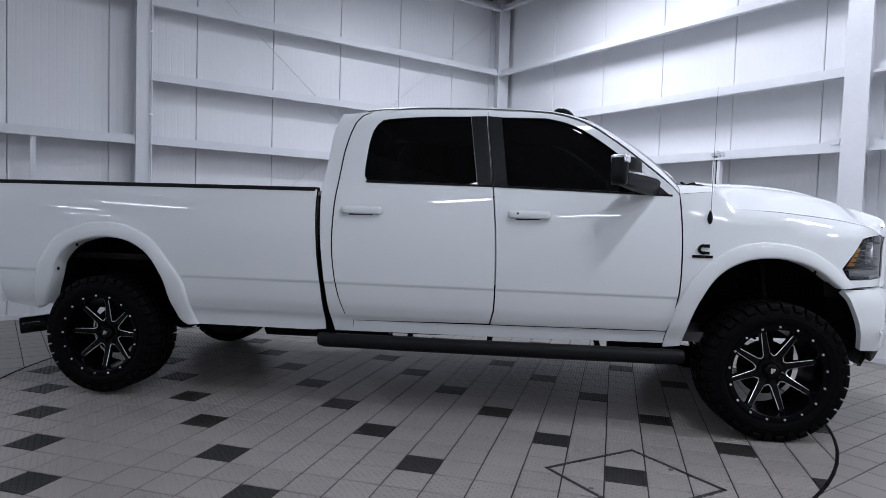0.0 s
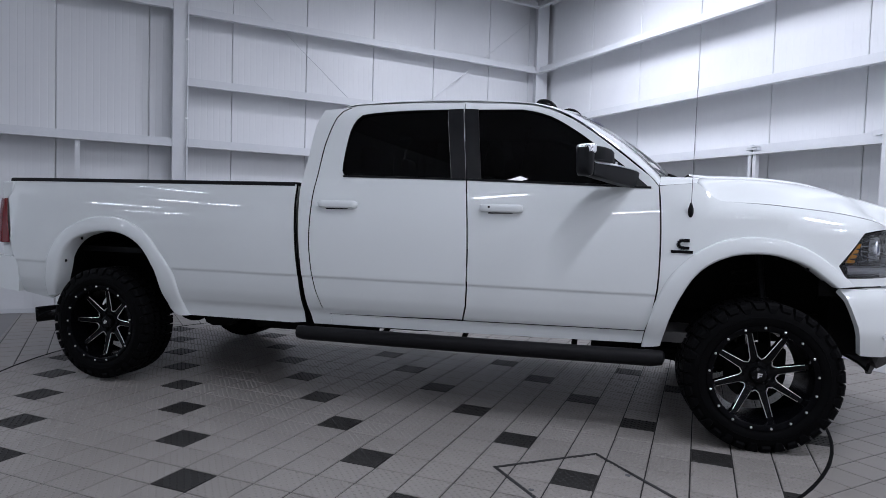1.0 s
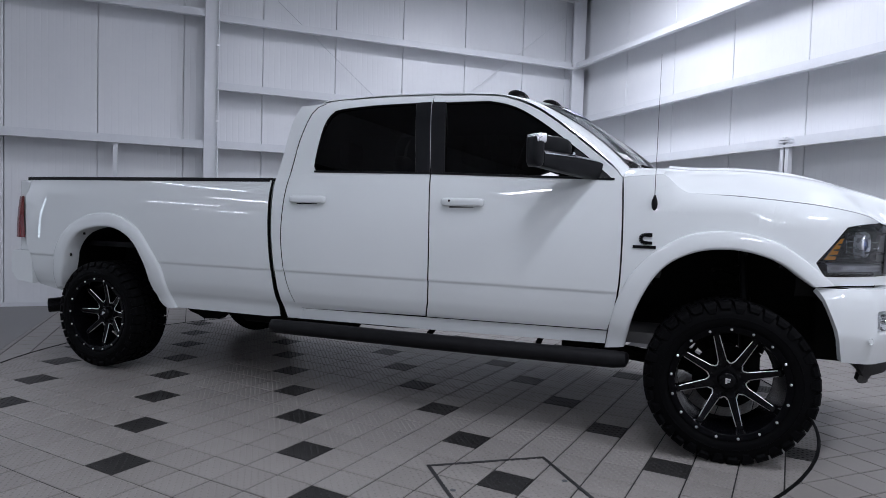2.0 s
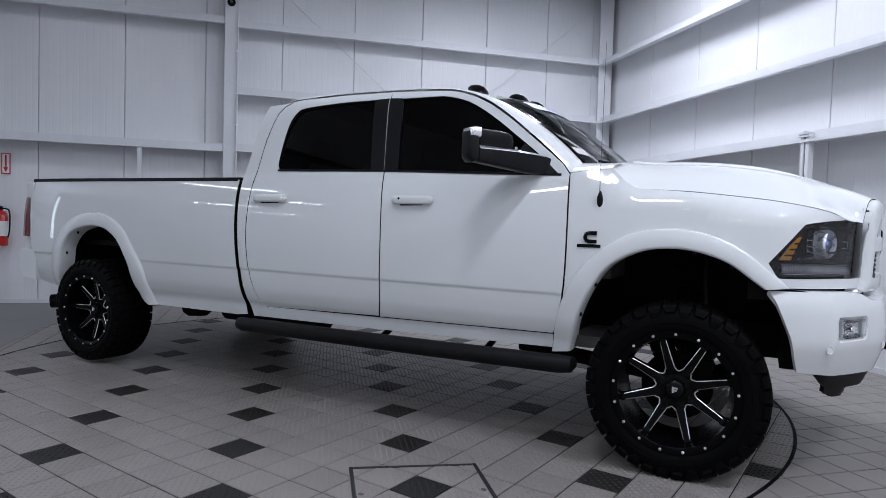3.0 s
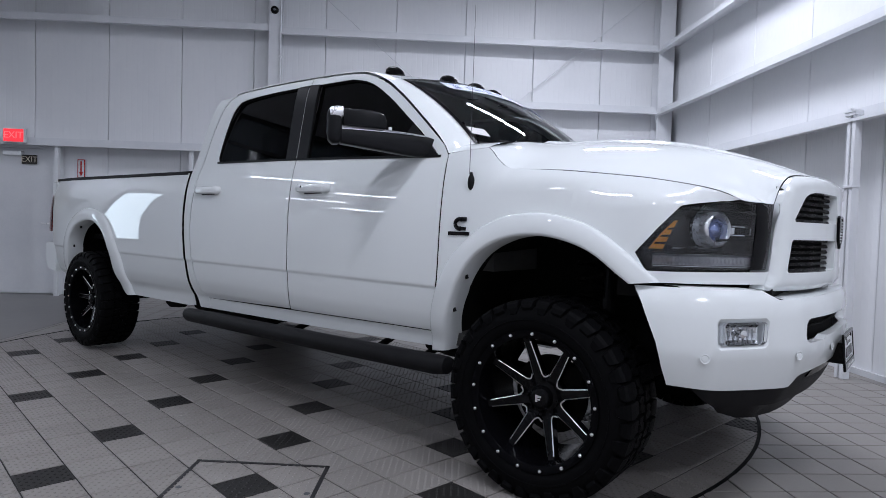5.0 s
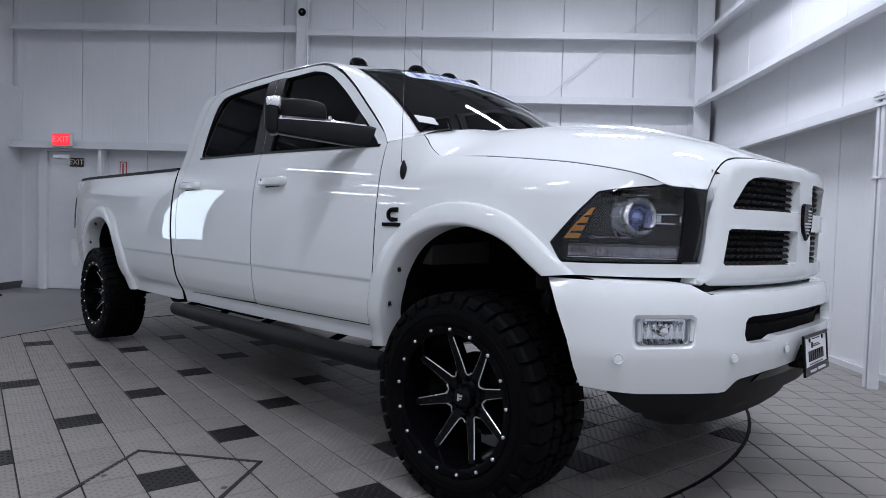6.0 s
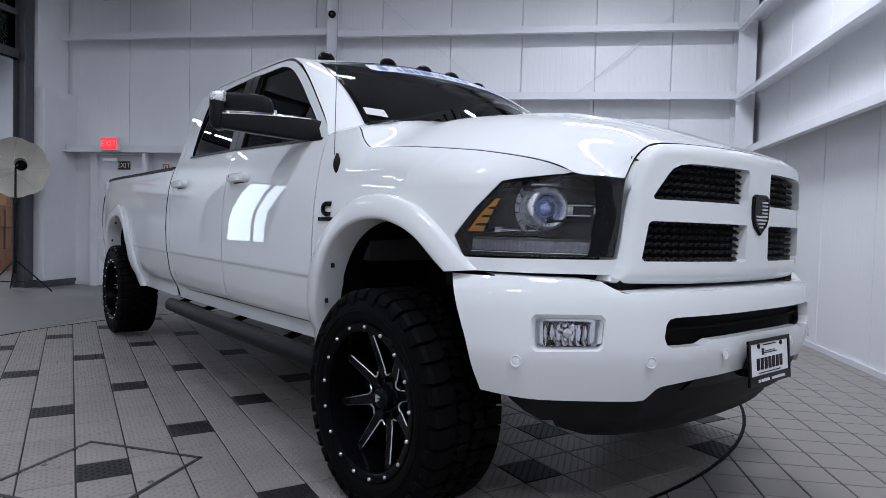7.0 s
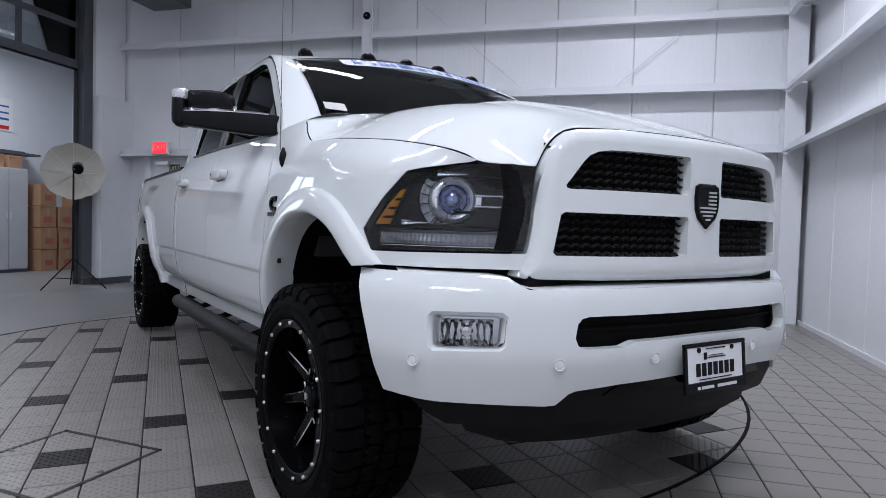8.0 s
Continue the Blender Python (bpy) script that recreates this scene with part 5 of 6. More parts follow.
    path = [(1.50, 0.93, 0.452, 0.022), (1.515, 0.955, 0.446, 0.040), (1.56, 0.965, 0.444, 0.046), (2.2, 0.97, 0.446, 0.047), (3.0, 0.97, 0.450, 0.048), (3.74, 0.965, 0.456, 0.048), (3.80, 0.955, 0.458, 0.042), (3.815, 0.93, 0.460, 0.022)]
    for x, y, z, r in path:
        rows.append([(x, sign * (y + r * math.cos(a)), z + r * math.sin(a)) for a in np.linspace(0, 2 * math.pi, 20, endpoint=False)])
    bar = part("side_step", lofted(rows, closed=True, caps=True), black_plastic, truck, "black tubular side step", smooth=50)
    for x in (1.95, 2.85):
        part("step_pad", boxes(((x - 0.22, sign * 0.94 - 0.02, 0.48), (x + 0.22, sign * 0.94 + 0.02, 0.486))), rubber, bar)
    for x in (1.62, 2.1, 2.62, 3.3, 3.62):
        part("bracket", rod(bmesh.new(), (x, sign * 0.93, 0.46), (x, sign * 0.62, 0.56), 0.018, 8), shadow_black, bar)
    # splash liners inside the arches
    for loop in (REAR_ARCH, FRONT_ARCH):
        pts = spline(loop, 30)
        c = np.array([0.08 if loop is REAR_ARCH else 4.22, 0.5])
        grow = [c + (p - c) * 1.05 for p in pts]
        rows = [[(p[0], sign * (half_width(p[0], p[1]) - 0.02), p[1]), (g[0], sign * 0.82, g[1]), (g[0], sign * 0.42, g[1] + 0.02)] for p, g in zip(pts, grow)]
        part("arch_liner", lofted(rows), shadow_black, truck, smooth=60)
        part("arch_wall", boxes(((c[0] - 0.62, sign * 0.40, 0.62), (c[0] + 0.56, sign * 0.43, max(g[1] for g in grow) + 0.03))), shadow_black, truck)
        for k in (4, 8, 20, 24):
            p = pts[k]
            part("liner_clip", rod(bmesh.new(), (p[0], sign * (half_width(p[0], p[1]) - 0.02), p[1] - 0.004), (p[0] + (c[0] - p[0]) * 0.02, sign * (half_width(p[0], p[1]) - 0.02), p[1] - 0.02), 0.008, 8), black_plastic, truck)
part("whip_antenna", rod(bmesh.new(), (3.914, -0.985, 1.34), (3.918, -0.985, 2.08), 0.0018, 6, 0.0009), dark_steel, truck)
part("antenna_base", lofted([[(3.914 + r * 0.75 * math.cos(a), -0.972 - r * 0.8 * math.sin(a) * 1.0, z) for a in np.linspace(0, 2 * math.pi, 12, endpoint=False)] for z, r in ((1.268, 0.006), (1.28, 0.017), (1.30, 0.021), (1.32, 0.019), (1.338, 0.011), (1.35, 0.006))], closed=True, caps=True), black_plastic, truck, smooth=60)

# roof marker lamps
for x, y in ((3.05, -0.575), (3.20, -0.26), (3.235, -0.03), (3.21, 0.20), (3.10, 0.52)):
    z = roof(x, y)[2]
    rows = []
    for k, (dz, s) in enumerate(((0, 1.0), (0.020, 0.96), (0.040, 0.78), (0.052, 0.48), (0.057, 0.12))):
        rows.append([(x + 0.01 - dz * 0.5 + 0.066 * s * math.cos(a), y + 0.04 * s * math.sin(a), z - 0.004 + dz) for a in np.linspace(0, 2 * math.pi, 18, endpoint=False)])
    part("roof_marker_lamp", lofted(rows, closed=True, caps=True), gloss_black, truck, "smoked black roof marker lamp", smooth=60)
z = roof(2.95, 0.32)[2]
part("fin_antenna", lofted([[(2.95 - dx * 0.5, 0.32 - w, z + h), (2.95 - dx * 0.5, 0.32 + w, z + h), (2.95 + dx, 0.32, z + h)] for h, dx, w in ((-0.01, 0.06, 0.014), (0.02, 0.045, 0.011), (0.065, 0.01, 0.004))], closed=True, caps=True), gloss_black, truck, smooth=30)

# windscreen banner and sticker
banner_white = varied("banner_film", (0.62, 0.68, 0.80), (0.75, 0.79, 0.86), 20.0, 0.4, 0.05)
banner_blue = material("banner_blue", (0.03, 0.08, 0.32), 0.4)
on_screen = lambda s, t, d=0.004: screen(s, t) + Vector((d, 0, d * 1.4))
sheet("banner", [(-0.68, 0.845), (-0.64, 0.822), (0, 0.822), (0.94, 0.830), (0.97, 0.950), (0, 0.948), (-0.68, 0.945)], on_screen, banner_white, truck, 0.001, step=0.08, out=(1, 0, 1), label="pale windscreen banner with blue lettering bars")
rng = random.Random(5)
s = -0.60
bars = bmesh.new()
while s < 0.91:
    w = rng.choice((0.014, 0.02, 0.026))
    for t0, t1 in ((0.836, 0.896), (0.908, 0.934)):
        if rng.random() < 0.75:
            q = [bars.verts.new(on_screen(a, b, 0.006)) for a, b in ((s, t0), (s + w * 0.62, t0), (s + w * 0.62, t1), (s, t1))]
            bars.faces.new(q)
    s += w + (0.03 if rng.random() < 0.2 else 0.0)
tagged(part("banner_bars", bars, banner_blue, truck), kind="stuff")
sheet("sticker", [(-0.975, 0.115), (-0.855, 0.105), (-0.855, 0.19), (-0.975, 0.20)], on_screen, material("paper_sticker", (0.62, 0.62, 0.62), 0.6), truck, 0.001, out=(1, 0, 1), label="white paper sticker on the windscreen")

# ---- bed, tail and underside ----
for sign in (-1, 1):
    rows = []
    for x in np.linspace(-0.9, 1.462, 20):
        y = half_width(x, 1.41)
        rows.append([(x, sign * (y + 0.004), 1.405), (x, sign * (y + 0.002), 1.428), (x, sign * (y - 0.02), 1.432), (x, sign * (y - 0.10), 1.432), (x, sign * (y - 0.10), 1.40)])
    part("bed_rail_cap", lofted(rows, closed=True, caps=True), black_plastic, truck)
    part("bed_inner_side", boxes(((-0.88, sign * 0.80, 0.93), (-0.62, sign * 0.83, 1.41)), ((-0.62, sign * 0.80, 1.30), (0.72, sign * 0.83, 1.41)), ((0.72, sign * 0.80, 0.93), (1.46, sign * 0.83, 1.41))), paint, truck)
    # tail lamp wrapping the corner
    rows = []
    for z in np.linspace(0.945, 1.275, 10):
        y = half_width(-0.85, z)
        rows.append([(-0.838 - 0.05 * (z - 0.945) / 0.33, sign * (y + 0.002), z), (-0.91, sign * (y - 0.004), z), (-0.965, sign * (y - 0.018), z), (-0.988, sign * (y - 0.05), z), (-0.985, sign * (y - 0.14), z)])
    part("tail_lamp", lofted(rows), red_lens, truck, "red tail lamp wrapping the corner", smooth=60)
    part("tail_corner", boxes(((-0.945, sign * 0.84, 0.84), (-0.85, sign * 0.93, 1.40))), paint, truck, bevel=0.01)
part("bed_floor", boxes(((-0.88, -0.82, 0.90), (1.46, 0.82, 0.94))), black_plastic, truck)
part("bed_front", boxes(((1.43, -0.92, 0.60), (1.462, 0.92, 1.41))), paint, truck)
# black block added as the shade between bed and cab
part("cab_gap_shade", boxes(((1.47, -0.88, 0.52), (1.56, 0.88, 1.38))), shadow_black, truck)
rows = []
for x, z in spline(CAB_BACK[:7], 16):
    w = half_width(x, z)
    rows.append([(x - 0.012 * (1 - (k / 6) ** 2), w * k / 6, min(z, roof(x, w * k / 6)[2] - 0.006) if z > 1.9 else z) for k in range(-6, 7)])
part("cab_back", lofted(rows), paint, truck, smooth=60)
part("rear_window", boxes(((1.492, -0.62, 1.50), (1.500, 0.62, 1.80))), tinted, truck)
part("tailgate", boxes(((-0.935, -0.80, 0.86), (-0.88, 0.80, 1.41))), paint, truck, bevel=0.012)
part("tailgate_handle", boxes(((-0.948, -0.14, 1.22), (-0.934, 0.14, 1.30))), gloss_black, truck, bevel=0.006)
bm = bmesh.new()
rows = []
for y in np.linspace(-0.965, 0.965, 25):
    pull = 0.11 * max(0.0, (abs(y) - 0.75) / 0.215) ** 2
    rows.append([(-0.762, y, 0.842), (-1.085 + pull, y, 0.842), (-1.108 + pull, y, 0.80), (-1.105 + pull, y, 0.67), (-1.05 + pull, y, 0.60), (-0.757, y, 0.585)])
part("rear_bumper", lofted(rows, closed=True, caps=True), paint, truck, "white painted rear bumper", smooth=35)
part("step_plate", boxes(((-1.07, -0.6, 0.843), (-0.80, 0.6, 0.849))), black_plastic, truck)
tip = lathe([(0.055, 0.0), (0.058, 0.01), (0.058, 0.30), (0.05, 0.30), (0.05, 0.02), (0.055, 0.0)], 20, "Z")
part("exhaust_tip", tip, gloss_black, truck, "black exhaust tip", smooth=40, m=Matrix.Translation((-0.70, -0.87, 0.40)) @ Vector((0.7, 0.7, 0.08)).normalized().to_track_quat("Z", "Y").to_matrix().to_4x4())

# cabin: floor, headlining, dashboard, seats, wheel
trim_grey = varied("dark_cabin_trim", (0.05, 0.05, 0.051), (0.09, 0.088, 0.086), 8.0, 0.7, 0.1)
part("cabin_floor", boxes(((1.58, -0.88, 0.54), (4.0, 0.88, 0.60))), trim_grey, truck)
part("headlining", boxes(((1.80, -0.66, 1.915), (3.12, 0.66, 1.93))), varied("grey_headlining", (0.34, 0.34, 0.33), (0.42, 0.42, 0.41), 9.0, 0.8, 0.1), truck)
part("dashboard", lofted([[(3.45, y, 0.9), (3.42, y, 1.28), (3.50, y, 1.40), (3.68, y, 1.45), (3.95, y, 1.455), (3.95, y, 0.9)] for y in (-0.82, 0.82)], closed=True, caps=True), trim_grey, truck, smooth=40)
for x, y, w in ((2.75, -0.42, 0.27), (2.75, 0.42, 0.27), (1.85, 0.0, 0.75)):
    part("seat_back", boxes(((x - 0.10, y - w, 0.95), (x + 0.04, y + w, 1.52))), trim_grey, truck, bevel=0.05)
    part("seat_cushion", boxes(((x - 0.05, y - w, 0.80), (x + 0.48, y + w, 0.97))), trim_grey, truck, bevel=0.05)
    for hy in ((y,) if w < 0.5 else (-0.45, 0.45)):
        part("headrest", boxes(((x - 0.09, hy - 0.12, 1.55), (x, hy + 0.12, 1.72))), trim_grey, truck, bevel=0.04)
part("steering_wheel", lathe([(0.185, -0.012), (0.198, 0.0), (0.185, 0.012), (0.172, 0.0), (0.185, -0.012)], 28, "Z"), trim_grey, truck, smooth=60, m=pose(3.30, 0.40, 1.30, 0, -62, 0))

# chassis
for sign in (-1, 1):
    part("chassis_rail", boxes(((-0.75, sign * 0.42 - 0.04, 0.52), (4.75, sign * 0.42 + 0.04, 0.70))), shadow_black, truck)
bm = bmesh.new()
rod(bm, (0.03, -0.76, 0.43), (0.03, 0.76, 0.43), 0.05, 14)
bmesh.ops.create_uvsphere(bm, u_segments=16, v_segments=10, radius=0.16, matrix=Matrix.Translation((0.03, 0.05, 0.43)))
part("rear_axle", bm, shadow_black, truck, smooth=50)
bm = bmesh.new()
rod(bm, (4.305, -0.76, 0.43), (4.305, 0.76, 0.43), 0.045, 14)
bmesh.ops.create_uvsphere(bm, u_segments=16, v_segments=10, radius=0.14, matrix=Matrix.Translation((4.305, 0.28, 0.43)))
part("front_axle", bm, shadow_black, truck, smooth=50)
part("drive_shaft", rod(bmesh.new(), (0.1, 0.03, 0.45), (3.0, 0.03, 0.58), 0.045, 12), shadow_black, truck)
part("gearbox", boxes(((2.7, -0.22, 0.46), (3.6, 0.26, 0.8))), shadow_black, truck, bevel=0.06)
part("engine_sump", boxes(((3.6, -0.25, 0.55), (4.7, 0.25, 1.1))), shadow_black, truck, bevel=0.06)
part("fuel_tank", boxes(((0.75, 0.35, 0.44), (2.1, 0.80, 0.72))), shadow_black, truck, bevel=0.05)
part("spare_wheel", lathe([(0.22, -0.1), (0.37, -0.11), (0.39, 0.0), (0.37, 0.11), (0.22, 0.1)], 24, "Z"), rubber, truck, smooth=40, m=pose(-0.5, 0, 0.6))
bm = bmesh.new()
for a, b in zip([(3.4, -0.35, 0.5), (2.2, -0.5, 0.47), (0.6, -0.55, 0.47), (0.3, -0.5, 0.62)], [(2.2, -0.5, 0.47), (0.6, -0.55, 0.47), (0.3, -0.5, 0.62), (-0.4, -0.55, 0.55)]):
    rod(bm, a, b, 0.045, 10)
rod(bm, (1.9, -0.5, 0.47), (1.0, -0.53, 0.47), 0.10, 14)
part("exhaust_pipe", bm, shadow_black, truck, smooth=50)
for sign in (-1, 1):
    bm = bmesh.new()
    for k in range(60):
        a0, a1 = k * 0.65, (k + 1) * 0.65
        rod(bm, (4.30 + 0.07 * math.cos(a0), sign * 0.52 + 0.07 * math.sin(a0), 0.52 + k * 0.008), (4.30 + 0.07 * math.cos(a1), sign * 0.52 + 0.07 * math.sin(a1), 0.52 + (k + 1) * 0.008), 0.009, 5)
    part("coil_spring", bm, shadow_black, truck)
    part("shock_absorber", rod(rod(bmesh.new(), (4.42, sign * 0.62, 0.45), (4.40, sign * 0.56, 0.8), 0.035), (4.40, sign * 0.56, 0.8), (4.38, sign * 0.5, 1.1), 0.02), satin_black, truck)
    bm = bmesh.new()
    rows = [[(x, sign * 0.5 - 0.035, z - 0.02), (x, sign * 0.5 + 0.035, z - 0.02), (x, sign * 0.5 + 0.035, z + 0.02), (x, sign * 0.5 - 0.035, z + 0.02)] for x, z in ((-0.7, 0.62), (-0.35, 0.53), (0.03, 0.50), (0.4, 0.53), (0.85, 0.60))]
    part("leaf_spring", lofted(rows, closed=True, caps=True), shadow_black, truck)
    rows = [[(x, sign * 0.60 - 0.03, z0), (x, sign * 0.60 + 0.03, z0), (x, sign * 0.60 + 0.03, 0.60), (x, sign * 0.60 - 0.03, 0.60)] for x, z0 in ((0.56, 0.50), (0.60, 0.40), (0.66, 0.375), (0.80, 0.385), (0.86, 0.43), (0.90, 0.50))]
    part("spring_hanger", lofted(rows, closed=True, caps=True), shadow_black, truck)
    part("radius_arm", rod(bmesh.new(), (3.40, sign * 0.60, 0.47), (4.15, sign * 0.62, 0.40), 0.042, 12), shadow_black, truck)


# ---- wheels ----
def build_wheel():
    """One wheel about the y axis, its face towards -y; the parts hang from the rim."""
    rim = part("wheel", lathe([(0.304, -0.150), (0.306, -0.160), (0.302, -0.166), (0.276, -0.164), (0.269, -0.158), (0.262, -0.10), (0.252, -0.04), (0.250, 0.12), (0.270, 0.14), (0.275, 0.125), (0.262, 0.10), (0.272, -0.10), (0.304, -0.150)], 64), rim_black, truck, "deep-dish gloss black wheel with milled spokes", smooth=40)
    # tyre carcass
    tyre_bm = lathe([(0.292, -0.135), (0.300, -0.156), (0.313, -0.166), (0.338, -0.172), (0.37, -0.168), (0.398, -0.156), (0.411, -0.140), (0.4135, -0.10), (0.4145, 0.0), (0.4135, 0.10), (0.411, 0.140), (0.398, 0.156), (0.37, 0.168), (0.335, 0.172), (0.305, 0.166), (0.285, 0.135)], 72)
    part("tyre", tyre_bm, rubber, rim, "black off-road tyre with chunky tread", smooth=30, m=Matrix())
    count = 36
    w = 2 * math.pi / count

    def at(r, t, y):
        return (r * math.cos(t * w), y, r * math.sin(t * w))

    def shoulder_lug(s, reach):
        """A lug that wraps from the tread over the shoulder down the sidewall."""
        rows = []
        for r, y, a0, a1 in ((0.378 + reach, 0.1690, 0.22, 0.76), (0.402, 0.1680, 0.13, 0.86), (0.420, 0.1615, 0.07, 0.92), (0.4315, 0.148, 0.04, 0.945), (0.4345, 0.112, 0.06, 0.97), (0.4345, 0.092, 0.16, 0.99), (0.4335, 0.074, 0.22, 0.90)):
            inner = (r - 0.024, y * 0.90)
            rows.append([at(r, a0 + 0.04, s * y), at(r, a1 - 0.04, s * y), at(inner[0], a1, s * inner[1]), at(inner[0], a0, s * inner[1])])
        return lofted(rows, closed=True, caps=True)

    def middle_block(s, shape):
        """A zigzag tread block beside the tyre's middle line."""
        cx, cy = sum(t for t, _ in shape) / len(shape), sum(h for _, h in shape) / len(shape)
        rows = [[at(r, cx + (t - cx) * k, s * (cy + (h - cy) * k)) for t, h in shape] for r, k in ((0.408, 1.04), (0.4325, 1.0), (0.4345, 0.94))]
        return lofted(rows, closed=True, caps=True)

    zig = [(0.03, 0.008), (0.36, 0.004), (0.50, 0.022), (0.86, 0.006), (0.93, 0.040), (0.72, 0.064), (0.52, 0.050), (0.30, 0.068), (0.10, 0.048)]
    zag = [(0.05, 0.006), (0.46, 0.010), (0.62, 0.026), (0.92, 0.020), (0.86, 0.060), (0.58, 0.066), (0.40, 0.044), (0.14, 0.062), (0.02, 0.034)]
    blocks = [(shoulder_lug(-1, 0.0), 0), (shoulder_lug(-1, 0.022), 1), (shoulder_lug(1, 0.0), 0.5), (shoulder_lug(1, 0.022), 1.5), (middle_block(-1, zig), 0.1), (middle_block(-1, zag), 1.1), (middle_block(1, zag), 0.6), (middle_block(1, zig), 1.6)]
    for bm, start in blocks:
        one = part("tread_block", bm, rubber, rim, m=Matrix())
        for k in range(count // 2):
            ob = one if k == 0 else new("tread_block", one.data)
            ob.parent = rim
            ob.matrix_basis = Matrix.Rotation(-(start + 2 * k) * w, 4, "Y")
    # raised rings and bars on the sidewall
    bm = lathe([(0.345, -0.1700), (0.347, -0.1735), (0.350, -0.1735), (0.352, -0.1695)], 72)
    part("sidewall_ring", bm, rubber, rim, m=Matrix())
    deep = Matrix.Translation((0, 0.042, 0))
    # spokes with milled edges
    for k in range(8):
        a = 2 * math.pi * k / 8 + 0.27
        bm = bmesh.new()
        secs = []
        for r, w, y in ((0.055, 0.028, -0.092), (0.10, 0.0235, -0.102), (0.18, 0.0195, -0.118), (0.248, 0.0170, -0.134), (0.268, 0.018, -0.142)):
            c = 0.0042
            secs.append([(r, -w, y + 0.045), (r, -w, y + 0.0025), (r, -w + c, y), (r, w - c, y), (r, w, y + 0.0025), (r, w, y + 0.045)])
        vs = [[bm.verts.new(Matrix.Rotation(-a, 3, "Y") @ Vector((r, y, w))) for r, w, y in sec] for sec in secs]
        for i in range(len(vs) - 1):
            for j in range(6):
                f = bm.faces.new((vs[i][j], vs[i][(j + 1) % 6], vs[i + 1][(j + 1) % 6], vs[i + 1][j]))
                if j in (1, 3) and 1 <= i <= 2:
                    f.material_index = 1
        part("spoke", bm, [gloss_black, milled], rim, "black spoke with bright milled edges", m=deep)
        # rounded milled end between two spokes
        bm = bmesh.new()
        for j in range(6):
            b0, b1 = a + math.pi / 8 + (j - 3) * 0.056, a + math.pi / 8 + (j - 2) * 0.056
            rr = lambda b: 0.093 + 0.5 * (b - a - math.pi / 8) ** 2
            rod(bm, (rr(b0) * math.cos(b0), -0.107, rr(b0) * math.sin(b0)), (rr(b1) * math.cos(b1), -0.107, rr(b1) * math.sin(b1)), 0.0034, 6)
        part("milled_edge", bm, milled, rim, m=deep)
    part("hub", lathe([(0.0, -0.10), (0.05, -0.10), (0.085, -0.092), (0.098, -0.085), (0.10, -0.04), (0.0, -0.03)], 32), gloss_black, rim, smooth=30, m=deep)
    cap = part("hub_cap", lathe([(0.0, -0.140), (0.03, -0.139), (0.044, -0.134), (0.050, -0.122), (0.052, -0.095)], 28), gloss_black, rim, smooth=50, m=deep)
    part("cap_badge", boxes(((-0.013, -0.1425, -0.014), (-0.003, -0.139, 0.016)), ((-0.003, -0.1425, 0.005), (0.014, -0.139, 0.014)), ((-0.003, -0.1425, -0.006), (0.010, -0.139, 0.0))), milled, rim, m=deep)
    for k in range(8):
        a = 2 * math.pi * k / 8
        part("wheel_nut", rod(bmesh.new(), (0.072 * math.cos(a), -0.085, 0.072 * math.sin(a)), (0.072 * math.cos(a), -0.112, 0.072 * math.sin(a)), 0.010, 6), gloss_black, rim, m=deep)
    bolt = None
    for k in range(17):
        a = 2 * math.pi * k / 17 + 0.1
        m = pose(0.289 * math.cos(a), -0.1655, 0.289 * math.sin(a))
        if bolt is None:
            bolt = part("rim_bolt", lathe([(0.0, -0.008), (0.005, -0.0075), (0.0072, -0.005), (0.0075, 0.0)], 10), milled, rim, smooth=60, m=m)
        else:
            again = new("rim_bolt", bolt.data)
            again.parent = rim
            again.matrix_basis = m
    part("brake_disc", lathe([(0.05, 0.02), (0.17, 0.02), (0.175, 0.03), (0.17, 0.045), (0.05, 0.045)], 32), shadow_black, rim, smooth=40, m=Matrix())
    part("brake_caliper", boxes(((0.06, -0.005, 0.04), (0.165, 0.06, 0.15))), shadow_black, rim, bevel=0.015, m=Matrix())
    return rim


first = build_wheel()
STEER = 2.0
first.matrix_basis = pose(4.305, -0.905, 0.4095, 0, 0, STEER) @ Matrix.Scale(0.950, 4)
for x, sign, spin, steer in ((4.305, 1, 30, STEER), (0.035, -1, 17, 0), (0.035, 1, 50, 0)):
    copy_thing(first, pose(x, sign * 0.905, 0.4095, 0, 0, steer if sign < 0 else 180 + steer) @ pose(0, 0, 0, 0, spin, 0) @ Matrix.Scale(0.950, 4))
# ---- loose things in the hall ----
# photographer's umbrella on its stand
light_stand = thing("umbrella_light", room_pose(-9.35, 0.98), "pale photo umbrella on a black tripod stand", "umbrella light")
bm = rod(bmesh.new(), (0, 0, 0.25), (0, 0, 1.68), 0.013)
rod(bm, (0, 0, 0.25), (0, 0, 1.2), 0.018)
part("stand_pole", bm, satin_black, light_stand)
for k in range(3):
    a = radians(20 + 120 * k)
    leg = rod(bmesh.new(), (0.02 * math.cos(a), 0.02 * math.sin(a), 0.42), (0.46 * math.cos(a), 0.46 * math.sin(a), 0.012), 0.010, 8)
    rod(leg, (0.015 * math.cos(a), 0.015 * math.sin(a), 0.14), (0.28 * math.cos(a), 0.28 * math.sin(a), 0.17), 0.006, 6)
    part("tripod_leg", leg, satin_black, light_stand)
facing = (Vector((0.72, -0.66, 0.06))).normalized()
umb = Matrix.Translation((0, 0, 1.68)) @ facing.to_track_quat("Z", "Y").to_matrix().to_4x4()
fabric = varied("pale_umbrella_fabric", (0.48, 0.46, 0.40), (0.62, 0.60, 0.53), 4.0, 0.7, 0.1)
rows = []
